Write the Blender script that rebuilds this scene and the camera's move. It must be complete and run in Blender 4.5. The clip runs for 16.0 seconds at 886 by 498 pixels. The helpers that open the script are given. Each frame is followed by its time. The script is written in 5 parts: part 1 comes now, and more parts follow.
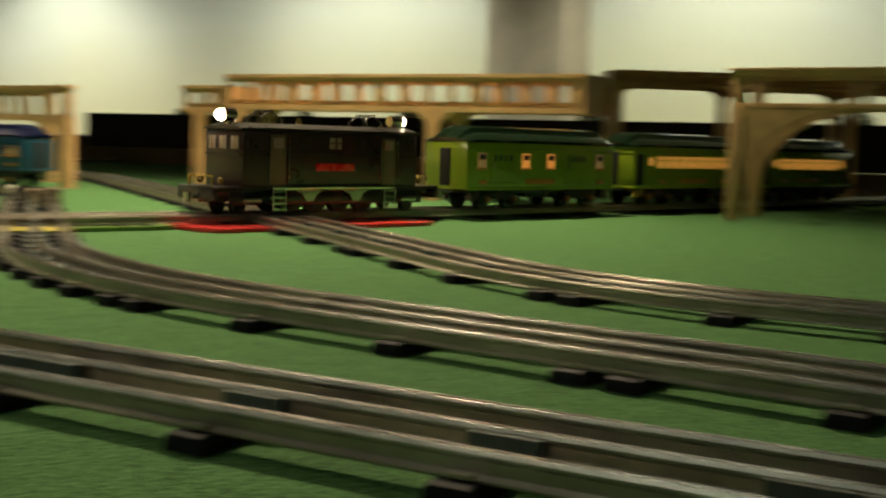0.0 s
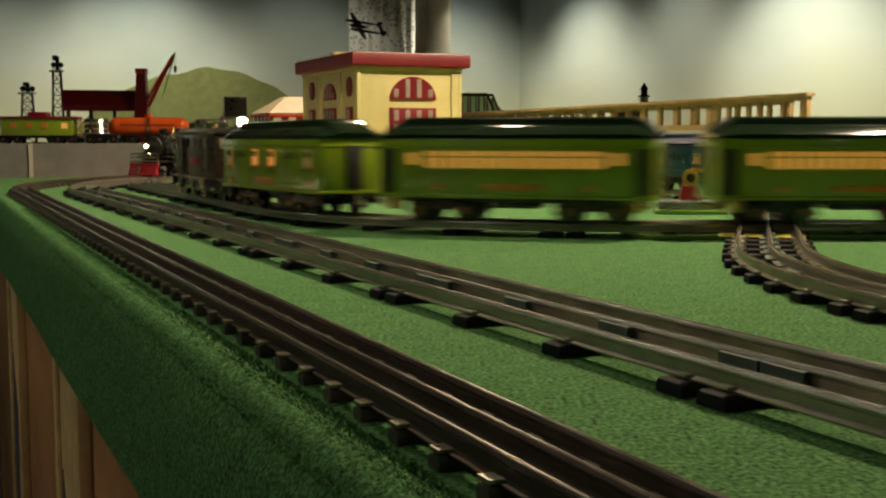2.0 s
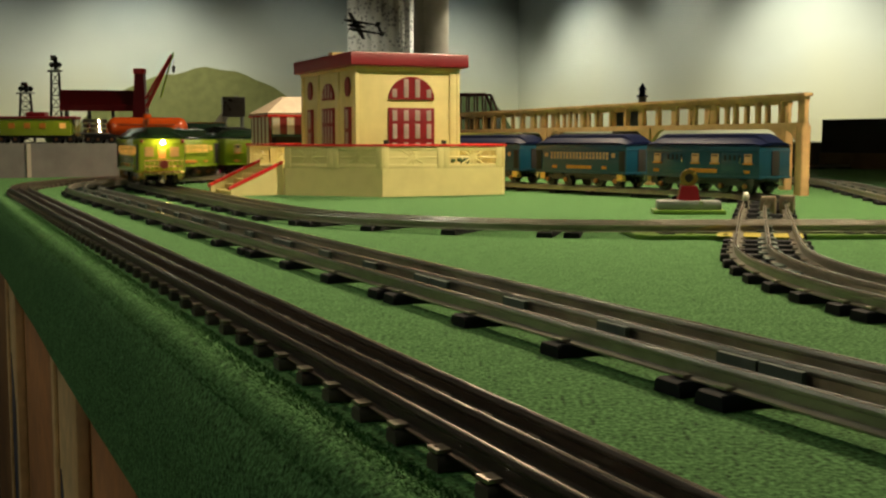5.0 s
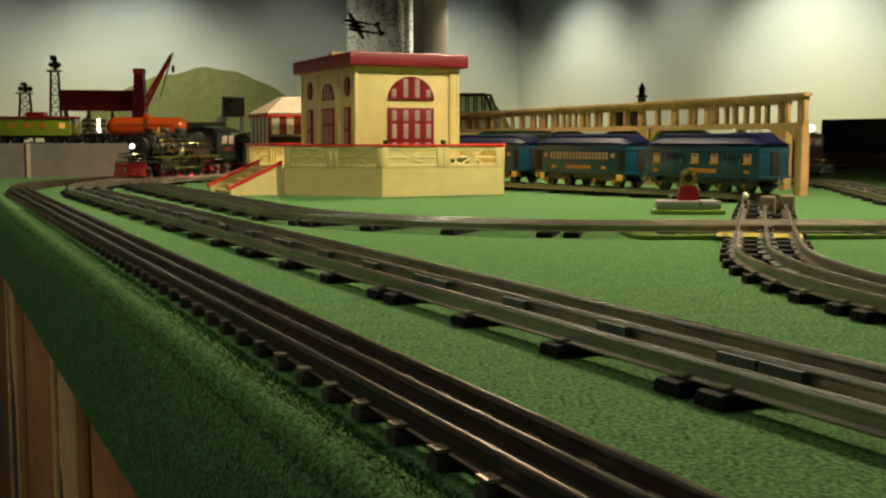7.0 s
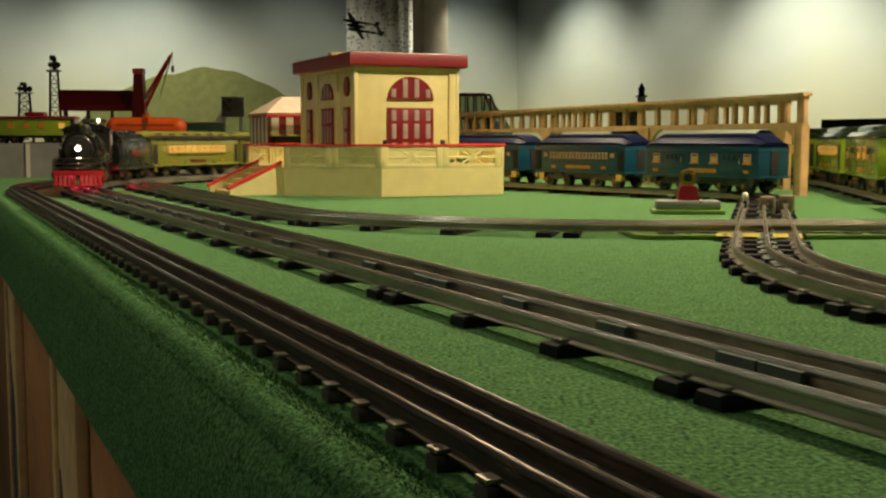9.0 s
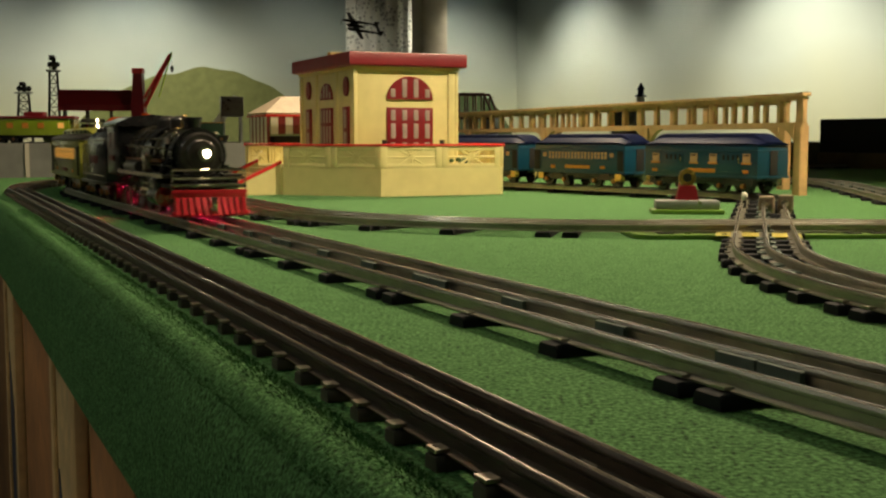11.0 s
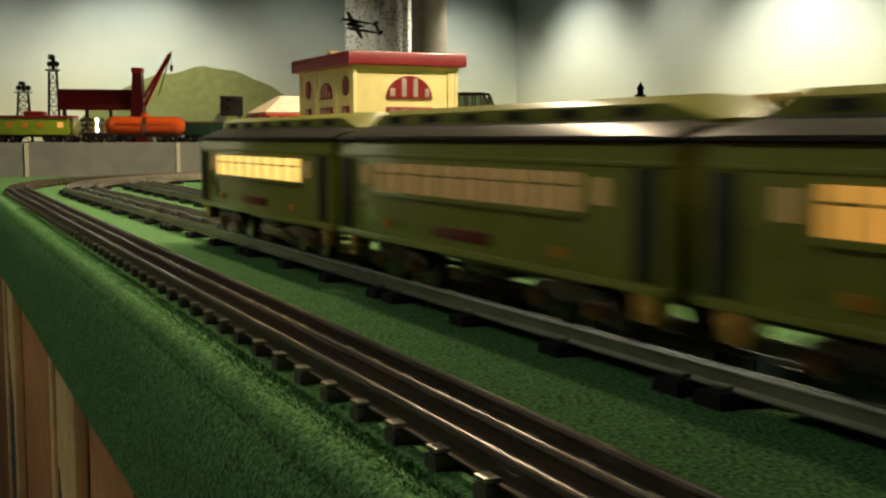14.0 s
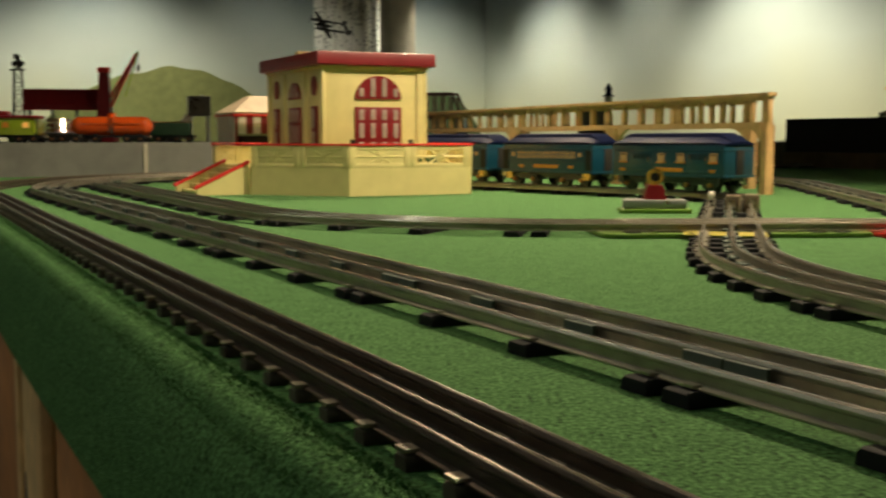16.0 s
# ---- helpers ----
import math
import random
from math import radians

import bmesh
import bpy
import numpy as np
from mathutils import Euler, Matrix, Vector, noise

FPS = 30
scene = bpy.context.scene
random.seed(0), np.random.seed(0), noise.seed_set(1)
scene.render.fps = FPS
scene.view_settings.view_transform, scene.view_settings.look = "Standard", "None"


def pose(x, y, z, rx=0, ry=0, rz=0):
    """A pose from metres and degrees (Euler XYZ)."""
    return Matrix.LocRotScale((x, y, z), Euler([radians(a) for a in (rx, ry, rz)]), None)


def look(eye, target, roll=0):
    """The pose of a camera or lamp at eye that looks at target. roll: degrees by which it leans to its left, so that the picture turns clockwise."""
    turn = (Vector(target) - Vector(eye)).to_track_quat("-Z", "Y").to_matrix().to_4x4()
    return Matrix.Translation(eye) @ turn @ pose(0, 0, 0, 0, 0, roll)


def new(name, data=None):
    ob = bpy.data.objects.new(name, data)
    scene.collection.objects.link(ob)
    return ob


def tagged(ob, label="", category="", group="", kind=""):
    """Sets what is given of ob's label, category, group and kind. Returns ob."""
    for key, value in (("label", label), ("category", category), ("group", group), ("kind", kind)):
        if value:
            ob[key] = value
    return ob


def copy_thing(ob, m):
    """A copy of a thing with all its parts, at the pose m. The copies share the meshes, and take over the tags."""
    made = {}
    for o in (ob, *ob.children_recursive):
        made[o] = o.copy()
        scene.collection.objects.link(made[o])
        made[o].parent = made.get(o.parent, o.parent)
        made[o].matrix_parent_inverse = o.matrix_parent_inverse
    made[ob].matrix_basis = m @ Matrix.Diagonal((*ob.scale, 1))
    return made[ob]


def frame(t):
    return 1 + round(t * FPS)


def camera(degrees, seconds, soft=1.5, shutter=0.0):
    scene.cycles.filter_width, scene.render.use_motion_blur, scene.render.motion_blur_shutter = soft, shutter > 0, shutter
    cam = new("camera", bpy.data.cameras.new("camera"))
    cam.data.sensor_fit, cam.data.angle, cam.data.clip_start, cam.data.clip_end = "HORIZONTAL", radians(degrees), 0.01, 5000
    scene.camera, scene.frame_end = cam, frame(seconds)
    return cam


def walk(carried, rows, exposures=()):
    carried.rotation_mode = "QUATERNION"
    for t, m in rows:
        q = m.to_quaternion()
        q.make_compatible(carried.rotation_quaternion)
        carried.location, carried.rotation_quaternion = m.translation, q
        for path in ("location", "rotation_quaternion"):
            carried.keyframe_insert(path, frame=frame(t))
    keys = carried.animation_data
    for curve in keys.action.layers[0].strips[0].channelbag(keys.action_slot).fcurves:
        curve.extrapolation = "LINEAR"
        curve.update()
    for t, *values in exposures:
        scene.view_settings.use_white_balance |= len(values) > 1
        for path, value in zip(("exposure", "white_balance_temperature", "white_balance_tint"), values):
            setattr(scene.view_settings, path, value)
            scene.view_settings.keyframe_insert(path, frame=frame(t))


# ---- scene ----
cam = camera(42.0, 16.0, soft=2.3, shutter=0.8)
EYE = 0.117
walk(cam, [(t, pose(0, 0, EYE, 90 + p, r, yaw)) for t, yaw, p, r in (
    (0.0, -35.15, -5.28, -1.6), (0.2, -30.5, -5.35, -1.35), (0.4, -26.0, -5.42, -1.1), (0.5, -23.68, -5.45, -0.95),
    (0.6, -21.35, -5.47, -0.8), (0.8, -16.55, -5.5, -0.5), (1.0, -11.95, -5.5, -0.3), (1.25, -7.3, -5.47, -0.12),
    (1.5, -3.68, -5.45, -0.03), (1.75, -1.2, -5.43, 0.0), (2.0, 0.11, -5.43, 0.0), (2.5, 0.11, -5.43, 0.0),
    (4.0, 0.06, -5.43, 0.0), (8.0, 0.0, -5.43, 0.0), (12.0, -0.06, -5.45, 0.0), (15.6, -0.1, -5.48, 0.0),
    (15.8, -0.5, -5.48, 0.0), (16.0, -1.6, -5.46, 0.0))],
    exposures=[(0.0, 0.0), (12.2, 0.0), (13.0, 0.34), (14.6, 0.46), (15.4, 0.1), (16.0, 0.0)])

# The layout's own grid: NO runs across it, US along the near tracks.
NO, US = Vector((0.9114, 0.4115)), Vector((-0.4115, 0.9114))
GRID_YAW = 24.3


def g(o, s):
    p = NO * o + US * s
    return p.x, p.y


CEIL, FLOOR = 1.5, -0.95
CORNER = Vector((0.738, 11.5))

# ---------------------------------------------------------------- light
world = bpy.data.worlds.new("world")
world.use_nodes = True
world.node_tree.nodes["Background"].inputs[0].default_value = (0.5, 0.45, 0.35, 1)
world.node_tree.nodes["Background"].inputs[1].default_value = 0.0
scene.world = world


def spot(name, eye, target, watts, angle, size, colour=(1.0, 0.86, 0.62), blend=0.8):
    lamp = bpy.data.lights.new(name, "SPOT")
    lamp.energy, lamp.spot_size, lamp.spot_blend, lamp.shadow_soft_size, lamp.color = watts, radians(angle), blend, size, colour
    ob = new(name, lamp)
    ob.matrix_world = look(eye, target)
    return ob


WARM = (1.0, 0.80, 0.52)
COOL = (1.0, 0.925, 0.69)
FILL = (0.90, 1.0, 0.84)
LAMPS = []          # ceiling lamps and added fill lamps: place, target, watts, cone
LAMPS.append(((*g(1.72, 1.20), 1.44), (*g(1.0, 1.35), 0), 198, 120, WARM))
LAMPS.append(((*g(0.45, 1.5), 1.44), (*g(0.5, 1.5), 0), 36, 110, WARM))
LAMPS.append(((*g(1.5, 3.0), 1.44), (*g(0.9, 2.9), 0), 170, 120, WARM))
WALL_L = -NO        # the far wall runs from the corner to the near left
WALL_R = -US        # the side wall runs from the corner to the near right
# the weakest lamps are added to lift the wall between its bright patches
for d, w in ((0.9, 52), (2.3, 17), (3.7, 78), (5.0, 25), (6.3, 55)):
    at = CORNER + WALL_L * d - US * 1.15
    hitp = CORNER + WALL_L * d
    LAMPS.append(((at.x, at.y, 1.42), (hitp.x, hitp.y, 0.35), w, 105, COOL))
# here too the 30 W lamps are additions that lighten the gaps
for d, w in ((1.3, 75), (2.7, 30), (4.1, 115), (5.4, 30), (6.6, 100), (8.6, 100), (10.6, 90)):
    at = CORNER + WALL_R * d - NO * 1.0
    hitp = CORNER + WALL_R * d
    LAMPS.append(((at.x, at.y, 1.42), (hitp.x, hitp.y, 0.35), w, 105, COOL))
# unseen fill lamps added over the aisle, behind and beside the camera
for o, s, w in ((-1.3, 0.6, 18), (-1.4, 2.8, 25), (0.6, -2.6, 25), (-0.5, 1.5, 3.5)):
    LAMPS.append(((*g(o, s), 1.44), (*g(o + 0.25, s), -0.9), w, 150, FILL))
for at, target, watts, cone, colour in LAMPS:
    spot("ceiling_or_fill_spot", at, target, watts, cone, 0.05, colour)

# ---------------------------------------------------------------- materials


def material(name, colour, rough=0.5, metal=0.0, vary=0.12, scale=40.0, bump=0.0, bscale=200.0, fine=0.5, coat=0.0, glow=None, power=0.0, obj=0.0, spec=0.5):
    """A surface of one base colour that varies at two scales, with fine relief."""
    m = bpy.data.materials.new(name)
    m.use_nodes = True
    nt = m.node_tree
    b = nt.nodes["Principled BSDF"]
    b.inputs["Roughness"].default_value, b.inputs["Metallic"].default_value = rough, metal
    b.inputs["Coat Weight"].default_value, b.inputs["Specular IOR Level"].default_value = coat, spec
    tc = nt.nodes.new("ShaderNodeTexCoord")
    n1 = nt.nodes.new("ShaderNodeTexNoise")
    n1.inputs["Scale"].default_value, n1.inputs["Detail"].default_value = scale * 0.15, 3
    n2 = nt.nodes.new("ShaderNodeTexNoise")
    n2.inputs["Scale"].default_value, n2.inputs["Detail"].default_value = scale, 4
    mx = nt.nodes.new("ShaderNodeMix")
    mx.inputs[0].default_value = fine
    nt.links.new(tc.outputs["Object"], n1.inputs["Vector"])
    nt.links.new(tc.outputs["Object"], n2.inputs["Vector"])
    nt.links.new(n1.outputs[0], mx.inputs[2])
    nt.links.new(n2.outputs[0], mx.inputs[3])
    ramp = nt.nodes.new("ShaderNodeValToRGB")
    lo = [max(0.0, c * (1 - 2.2 * vary)) for c in colour]
    hi = [min(1.0, c * (1 + 2.2 * vary)) for c in colour]
    ramp.color_ramp.elements[0].position, ramp.color_ramp.elements[1].position = 0.28, 0.72
    ramp.color_ramp.elements[0].color, ramp.color_ramp.elements[1].color = (*lo, 1), (*hi, 1)
    nt.links.new(mx.outputs[0], ramp.inputs[0])
    out = ramp.outputs[0]
    if obj:
        info = nt.nodes.new("ShaderNodeObjectInfo")
        hsv = nt.nodes.new("ShaderNodeHueSaturation")
        mr = nt.nodes.new("ShaderNodeMapRange")
        mr.inputs["To Min"].default_value, mr.inputs["To Max"].default_value = 1 - obj, 1 + obj
        nt.links.new(info.outputs["Random"], mr.inputs["Value"])
        nt.links.new(mr.outputs[0], hsv.inputs["Value"])
        nt.links.new(out, hsv.inputs["Color"])
        out = hsv.outputs[0]
    nt.links.new(out, b.inputs["Base Color"])
    rr = nt.nodes.new("ShaderNodeMapRange")
    rr.inputs["To Min"].default_value, rr.inputs["To Max"].default_value = max(0.02, rough - 0.12), min(1, rough + 0.12)
    nt.links.new(mx.outputs[0], rr.inputs["Value"])
    nt.links.new(rr.outputs[0], b.inputs["Roughness"])
    if bump:
        n3 = nt.nodes.new("ShaderNodeTexNoise")
        n3.inputs["Scale"].default_value, n3.inputs["Detail"].default_value = bscale, 3
        bp = nt.nodes.new("ShaderNodeBump")
        bp.inputs["Strength"].default_value, bp.inputs["Distance"].default_value = bump, 0.002
        nt.links.new(tc.outputs["Object"], n3.inputs["Vector"])
        nt.links.new(n3.outputs[0], bp.inputs["Height"])
        nt.links.new(bp.outputs[0], b.inputs["Normal"])
    if glow:
        b.inputs["Emission Color"].default_value = (*glow, 1)
        b.inputs["Emission Strength"].default_value = power
    return m


TURF = material("turf", (0.060, 0.136, 0.048), 0.95, vary=0.75, scale=380, bump=1.0, bscale=520, fine=0.85, spec=0.06)
BLADE = material("turf_blade", (0.062, 0.150, 0.050), 0.9, vary=0.4, scale=300, spec=0.06)
RAIL = material("tinned_rail", (0.36, 0.335, 0.275), 0.36, 0.88, vary=0.15, scale=60, obj=0.05)
RAIL_O = material("bronzed_rail", (0.105, 0.080, 0.062), 0.36, 0.75, vary=0.12, scale=50)
POLISHED = material("polished_rail_head", (0.56, 0.49, 0.42), 0.24, 1.0, vary=0.18, scale=70)
TIE = material("black_tie", (0.012, 0.012, 0.013), 0.7, 0.0, vary=0.2, scale=90, obj=0.3, spec=0.15)
TIE_O = material("brown_tie", (0.13, 0.105, 0.08), 0.45, 0.4, vary=0.2, scale=90, obj=0.3)
FIBRE = material("fibre_insulator", (0.06, 0.085, 0.065), 0.8, vary=0.15, scale=120)
CREAM = material("cream_enamel", (0.66, 0.58, 0.26), 0.38, vary=0.06, scale=30, coat=0.25)
CREAM_D = material("ivory_enamel", (0.62, 0.52, 0.20), 0.4, vary=0.06, scale=30, coat=0.2)
RED = material("red_enamel", (0.185, 0.005, 0.010), 0.4, vary=0.1, scale=30, coat=0.08)
RED_P = material("pilot_red_enamel", (0.42, 0.014, 0.022), 0.35, vary=0.1, scale=40, coat=0.2)
RED_B = material("bright_red_enamel", (0.62, 0.03, 0.03), 0.28, vary=0.08, scale=30, coat=0.4)
CARGREEN = material("apple_green_enamel", (0.235, 0.330, 0.020), 0.25, vary=0.06, scale=25, coat=0.5)
OLIVE = material("olive_green_enamel", (0.235, 0.235, 0.038), 0.3, vary=0.07, scale=25, coat=0.4)
OLIVE_R = material("pale_green_roof", (0.30, 0.33, 0.10), 0.42, vary=0.07, scale=25, coat=0.08)
DARKGREEN = material("dark_green_roof", (0.006, 0.016, 0.008), 0.12, vary=0.1, scale=25, coat=0.6)
BLUE = material("peacock_blue_enamel", (0.005, 0.050, 0.086), 0.34, vary=0.07, scale=25, coat=0.2)
NAVY = material("navy_roof", (0.003, 0.006, 0.028), 0.5, vary=0.1, scale=25, coat=0.0, spec=0.07)
BROWN = material("mojave_brown_enamel", (0.042, 0.024, 0.021), 0.3, vary=0.1, scale=25, coat=0.15)
DOOR_BROWN = material("door_brown", (0.16, 0.135, 0.10), 0.4, 0.2)
BLACK = material("black_enamel", (0.012, 0.012, 0.013), 0.28, vary=0.15, scale=40, coat=0.4)
GUN = material("gunmetal", (0.06, 0.055, 0.05), 0.3, 0.6, vary=0.15, scale=60)
NICKEL = material("nickel", (0.70, 0.66, 0.56), 0.16, 1.0, vary=0.06, scale=80)
BRASS = material("brass", (0.75, 0.50, 0.18), 0.25, 1.0, vary=0.08, scale=80)
COPPER = material("copper_journal", (0.42, 0.20, 0.09), 0.3, 1.0, vary=0.08, scale=80)
ORANGE = material("orange_enamel", (0.72, 0.10, 0.012), 0.22, vary=0.06, scale=25, coat=0.5)
PLATE = material("gold_plate", (0.62, 0.24, 0.03), 0.4, 0.2, vary=0.1, scale=60)
PLATE_R = material("red_plate", (0.14, 0.018, 0.014), 0.4, vary=0.1, scale=60)
DARK = material("dark_opening", (0.012, 0.010, 0.008), 0.7, vary=0.1)
WINDOW = material("lit_celluloid", (0.5, 0.32, 0.10), 0.4, vary=0.25, scale=60, glow=(1.0, 0.44, 0.07), power=0.42)
WINDOW_B = material("bright_celluloid", (0.55, 0.38, 0.10), 0.4, vary=0.45, scale=45, glow=(1.0, 0.64, 0.16), power=0.95)
WINDOW_O = material("orange_celluloid", (0.6, 0.25, 0.06), 0.4, vary=0.2, scale=60, glow=(1.0, 0.36, 0.06), power=0.45)
# windows without a lamp behind; a faint glow is added to brighten them
WINDOW_D = material("faint_glow_celluloid", (0.30, 0.17, 0.06), 0.35, vary=0.25, scale=80, glow=(1.0, 0.6, 0.2), power=0.10)
BULB = material("headlamp_bulb", (1, 1, 0.9), 0.3, glow=(1.0, 0.80, 0.50), power=40)
BULB_RED = material("firebox_bulb", (1, 0.1, 0.1), 0.3, glow=(1.0, 0.012, 0.07), power=2200)
BULB_TAIL = material("tail_bulb", (1, 0.8, 0.3), 0.3, glow=(1.0, 0.72, 0.20), power=130)
WOOD = material("pine", (0.60, 0.38, 0.17), 0.6, vary=0.14, scale=35, bump=0.3, bscale=90)
WOOD_R = material("red_brown_ply", (0.42, 0.185, 0.07), 0.65, vary=0.22, scale=25, bump=0.3, bscale=90)
WOOD_P = material("aged_pine", (0.64, 0.43, 0.20), 0.6, vary=0.2, scale=30, bump=0.3, bscale=90)
WOOD_D = material("brown_ply", (0.22, 0.105, 0.04), 0.65, vary=0.25, scale=25, bump=0.3, bscale=90)
GREY = material("grey_fascia", (0.15, 0.15, 0.14), 0.75, vary=0.14, scale=18, bump=0.3, bscale=120)
BLACKBOARD = material("black_fascia", (0.012, 0.012, 0.012), 0.8, vary=0.2, scale=18)
CONCRETE = material("grey_column", (0.42, 0.38, 0.31), 0.8, vary=0.08, scale=10, bump=0.2, bscale=60)
CARPET = material("carpet", (0.12, 0.09, 0.07), 0.95, vary=0.2, scale=80, bump=0.5)
# dark brown ceiling made lighter so that it bounces light down
CEILING = material("ceiling_board", (0.34, 0.29, 0.23), 0.9, vary=0.15, scale=6)
PLAIN = material("wall_paint", (0.45, 0.45, 0.40), 0.9, vary=0.05, scale=5)
HILL = material("painted_hill", (0.22, 0.24, 0.09), 0.9, vary=0.12, scale=14)
HILL_D = material("far_hill", (0.10, 0.13, 0.06), 0.9, vary=0.15, scale=14)
WHITE = material("white_paint", (0.72, 0.70, 0.60), 0.5, vary=0.06, scale=30)
GREYPAINT = material("grey_paint", (0.22, 0.23, 0.22), 0.5, vary=0.1, scale=30)
GREENPLATE = material("green_base", (0.13, 0.24, 0.03), 0.4, vary=0.1, scale=30, coat=0.2)
YELLOWPLATE = material("yellow_green_base", (0.42, 0.36, 0.05), 0.4, vary=0.1, scale=30, coat=0.2)


def sky_mural():
    """Painted sky: pale near the layout's horizon, grey blue overhead, with soft clouds."""
    m = bpy.data.materials.new("sky_mural")
    m.use_nodes = True
    nt = m.node_tree
    b = nt.nodes["Principled BSDF"]
    b.inputs["Roughness"].default_value = 0.85
    tc = nt.nodes.new("ShaderNodeTexCoord")
    sep = nt.nodes.new("ShaderNodeSeparateXYZ")
    nt.links.new(tc.outputs["Object"], sep.inputs[0])
    no = nt.nodes.new("ShaderNodeTexNoise")
    no.inputs["Scale"].default_value, no.inputs["Detail"].default_value = 0.9, 4
    nt.links.new(tc.outputs["Object"], no.inputs["Vector"])
    mr = nt.nodes.new("ShaderNodeMapRange")
    mr.inputs["From Min"].default_value, mr.inputs["From Max"].default_value = 0.1, 1.6
    nt.links.new(sep.outputs["Z"], mr.inputs["Value"])
    ad = nt.nodes.new("ShaderNodeMath")
    ad.operation = "MULTIPLY_ADD"
    ad.inputs[1].default_value, ad.inputs[2].default_value = 0.35, -0.17
    nt.links.new(no.outputs[0], ad.inputs[0])
    ad2 = nt.nodes.new("ShaderNodeMath")
    nt.links.new(mr.outputs[0], ad2.inputs[0])
    nt.links.new(ad.outputs[0], ad2.inputs[1])
    ramp = nt.nodes.new("ShaderNodeValToRGB")
    e = ramp.color_ramp.elements
    e[0].position, e[0].color = 0.0, (0.70, 0.70, 0.48, 1)
    e[1].position, e[1].color = 0.95, (0.20, 0.26, 0.31, 1)
    k = e.new(0.45)
    k.color = (0.54, 0.60, 0.56, 1)
    nt.links.new(ad2.outputs[0], ramp.inputs[0])
    nt.links.new(ramp.outputs[0], b.inputs["Base Color"])
    return m


MURAL = sky_mural()

# ---------------------------------------------------------------- mesh helpers


def part(name, bm, mat, parent=None, label="", smooth=True):
    """Links a bmesh as one mesh object, under a thing or a part when one is given."""
    me = bpy.data.meshes.new(name)
    bmesh.ops.recalc_face_normals(bm, faces=bm.faces)
    for f in bm.faces:
        f.smooth = smooth
    if smooth:
        for e in bm.edges:
            if len(e.link_faces) == 2 and e.calc_face_angle(0) > 0.6:
                e.smooth = False
    bm.to_mesh(me)
    bm.free()
    me.materials.append(mat)
    ob = new(name, me)
    if parent is not None:
        ob.parent = parent
    if label:
        tagged(ob, label)
    return ob


def empty(name, m, label, category, group=""):
    ob = new(name)
    ob.empty_display_size = 0.02
    ob.matrix_world = m
    return tagged(ob, label, category, group)


def box(bm, x0, x1, y0, y1, z0, z1, bevel=0.0, m=None):
    r = bmesh.ops.create_cube(bm, size=1.0)
    vs = r["verts"]
    for v in vs:
        v.co = Vector((x0 + (v.co.x + 0.5) * (x1 - x0), y0 + (v.co.y + 0.5) * (y1 - y0), z0 + (v.co.z + 0.5) * (z1 - z0)))
        if m is not None:
            v.co = m @ v.co
    if bevel:
        es = list({e for v in vs for e in v.link_edges})
        bmesh.ops.bevel(bm, geom=es, offset=bevel, segments=2, affect="EDGES", profile=0.5)
    return bm


def cyl(bm, p, q, r, r2=None, seg=14, caps=True):
    p, q = Vector(p), Vector(q)
    d = q - p
    m = Matrix.Translation((p + q) / 2) @ d.to_track_quat("Z", "Y").to_matrix().to_4x4()
    bmesh.ops.create_cone(bm, cap_ends=caps, segments=seg, radius1=r, radius2=r if r2 is None else r2, depth=d.length, matrix=m)
    return bm


def ball(bm, c, r, seg=12, sz=1.0):
    bmesh.ops.create_uvsphere(bm, u_segments=seg, v_segments=max(6, seg // 2 + 2), radius=r, matrix=Matrix.Translation(c) @ Matrix.Diagonal((1, 1, sz, 1)))
    return bm


def loft(bm, rings, caps=True):
    """Joins rings of points, in order, with faces."""
    made = [[bm.verts.new(p) for p in ring] for ring in rings]
    n = len(made[0])
    for a, b in zip(made, made[1:]):
        for i in range(n):
            bm.faces.new((a[i], a[(i + 1) % n], b[(i + 1) % n], b[i]))
    if caps:
        bm.faces.new(made[0])
        bm.faces.new(made[-1][::-1])
    return bm


def ring_prism(bm, pts, axis, a, b):
    """A flat outline pushed along an axis from a to b; pts are in the other two axes."""
    def put(u, v, w):
        return (w, u, v) if axis == "x" else (u, w, v) if axis == "y" else (u, v, w)
    return loft(bm, [[put(u, v, a) for u, v in pts], [put(u, v, b) for u, v in pts]])


def B(*args, **kw):
    return box(bmesh.new(), *args, **kw)

# ---------------------------------------------------------------- room and table


def slab(name, p, q, z0, z1, thick, mat, label, category, kind="structure", side=1):
    """An upright board from p to q on plan, its thickness to one side."""
    p, q = Vector(p), Vector(q)
    d = q - p
    yaw = math.degrees(math.atan2(d.y, d.x))
    ob = part(name, B(0, d.length, 0, side * thick, z0, z1), mat, smooth=False)
    ob.matrix_world = pose(p.x, p.y, 0, 0, 0, yaw)
    return tagged(ob, label, category, "", kind)


def plate(name, corners, z0, z1, mat, label, category):
    bm = bmesh.new()
    loft(bm, [[(x, y, z0) for x, y in corners], [(x, y, z1) for x, y in corners]])
    ob = part(name, bm, mat, smooth=False)
    return tagged(ob, label, category, "", "structure")


far_l = CORNER + WALL_L * 9.0
near_r = CORNER + WALL_R * 16.5
near_l = far_l + WALL_R * 16.5
plate("floor", [tuple(p) for p in (CORNER, far_l, near_l, near_r)], FLOOR - 0.1, FLOOR, CARPET, "dark brown carpet of the train room", "floor")
plate("ceiling", [tuple(p) for p in (CORNER, far_l, near_l, near_r)], CEIL, CEIL + 0.1, CEILING, "brown boarded ceiling, lightened for bounce light", "ceiling")
slab("wall_north", CORNER + NO * 0.15, far_l - NO * 0.15, FLOOR, CEIL, -0.15, MURAL, "wall painted as a pale hazy sky", "wall")
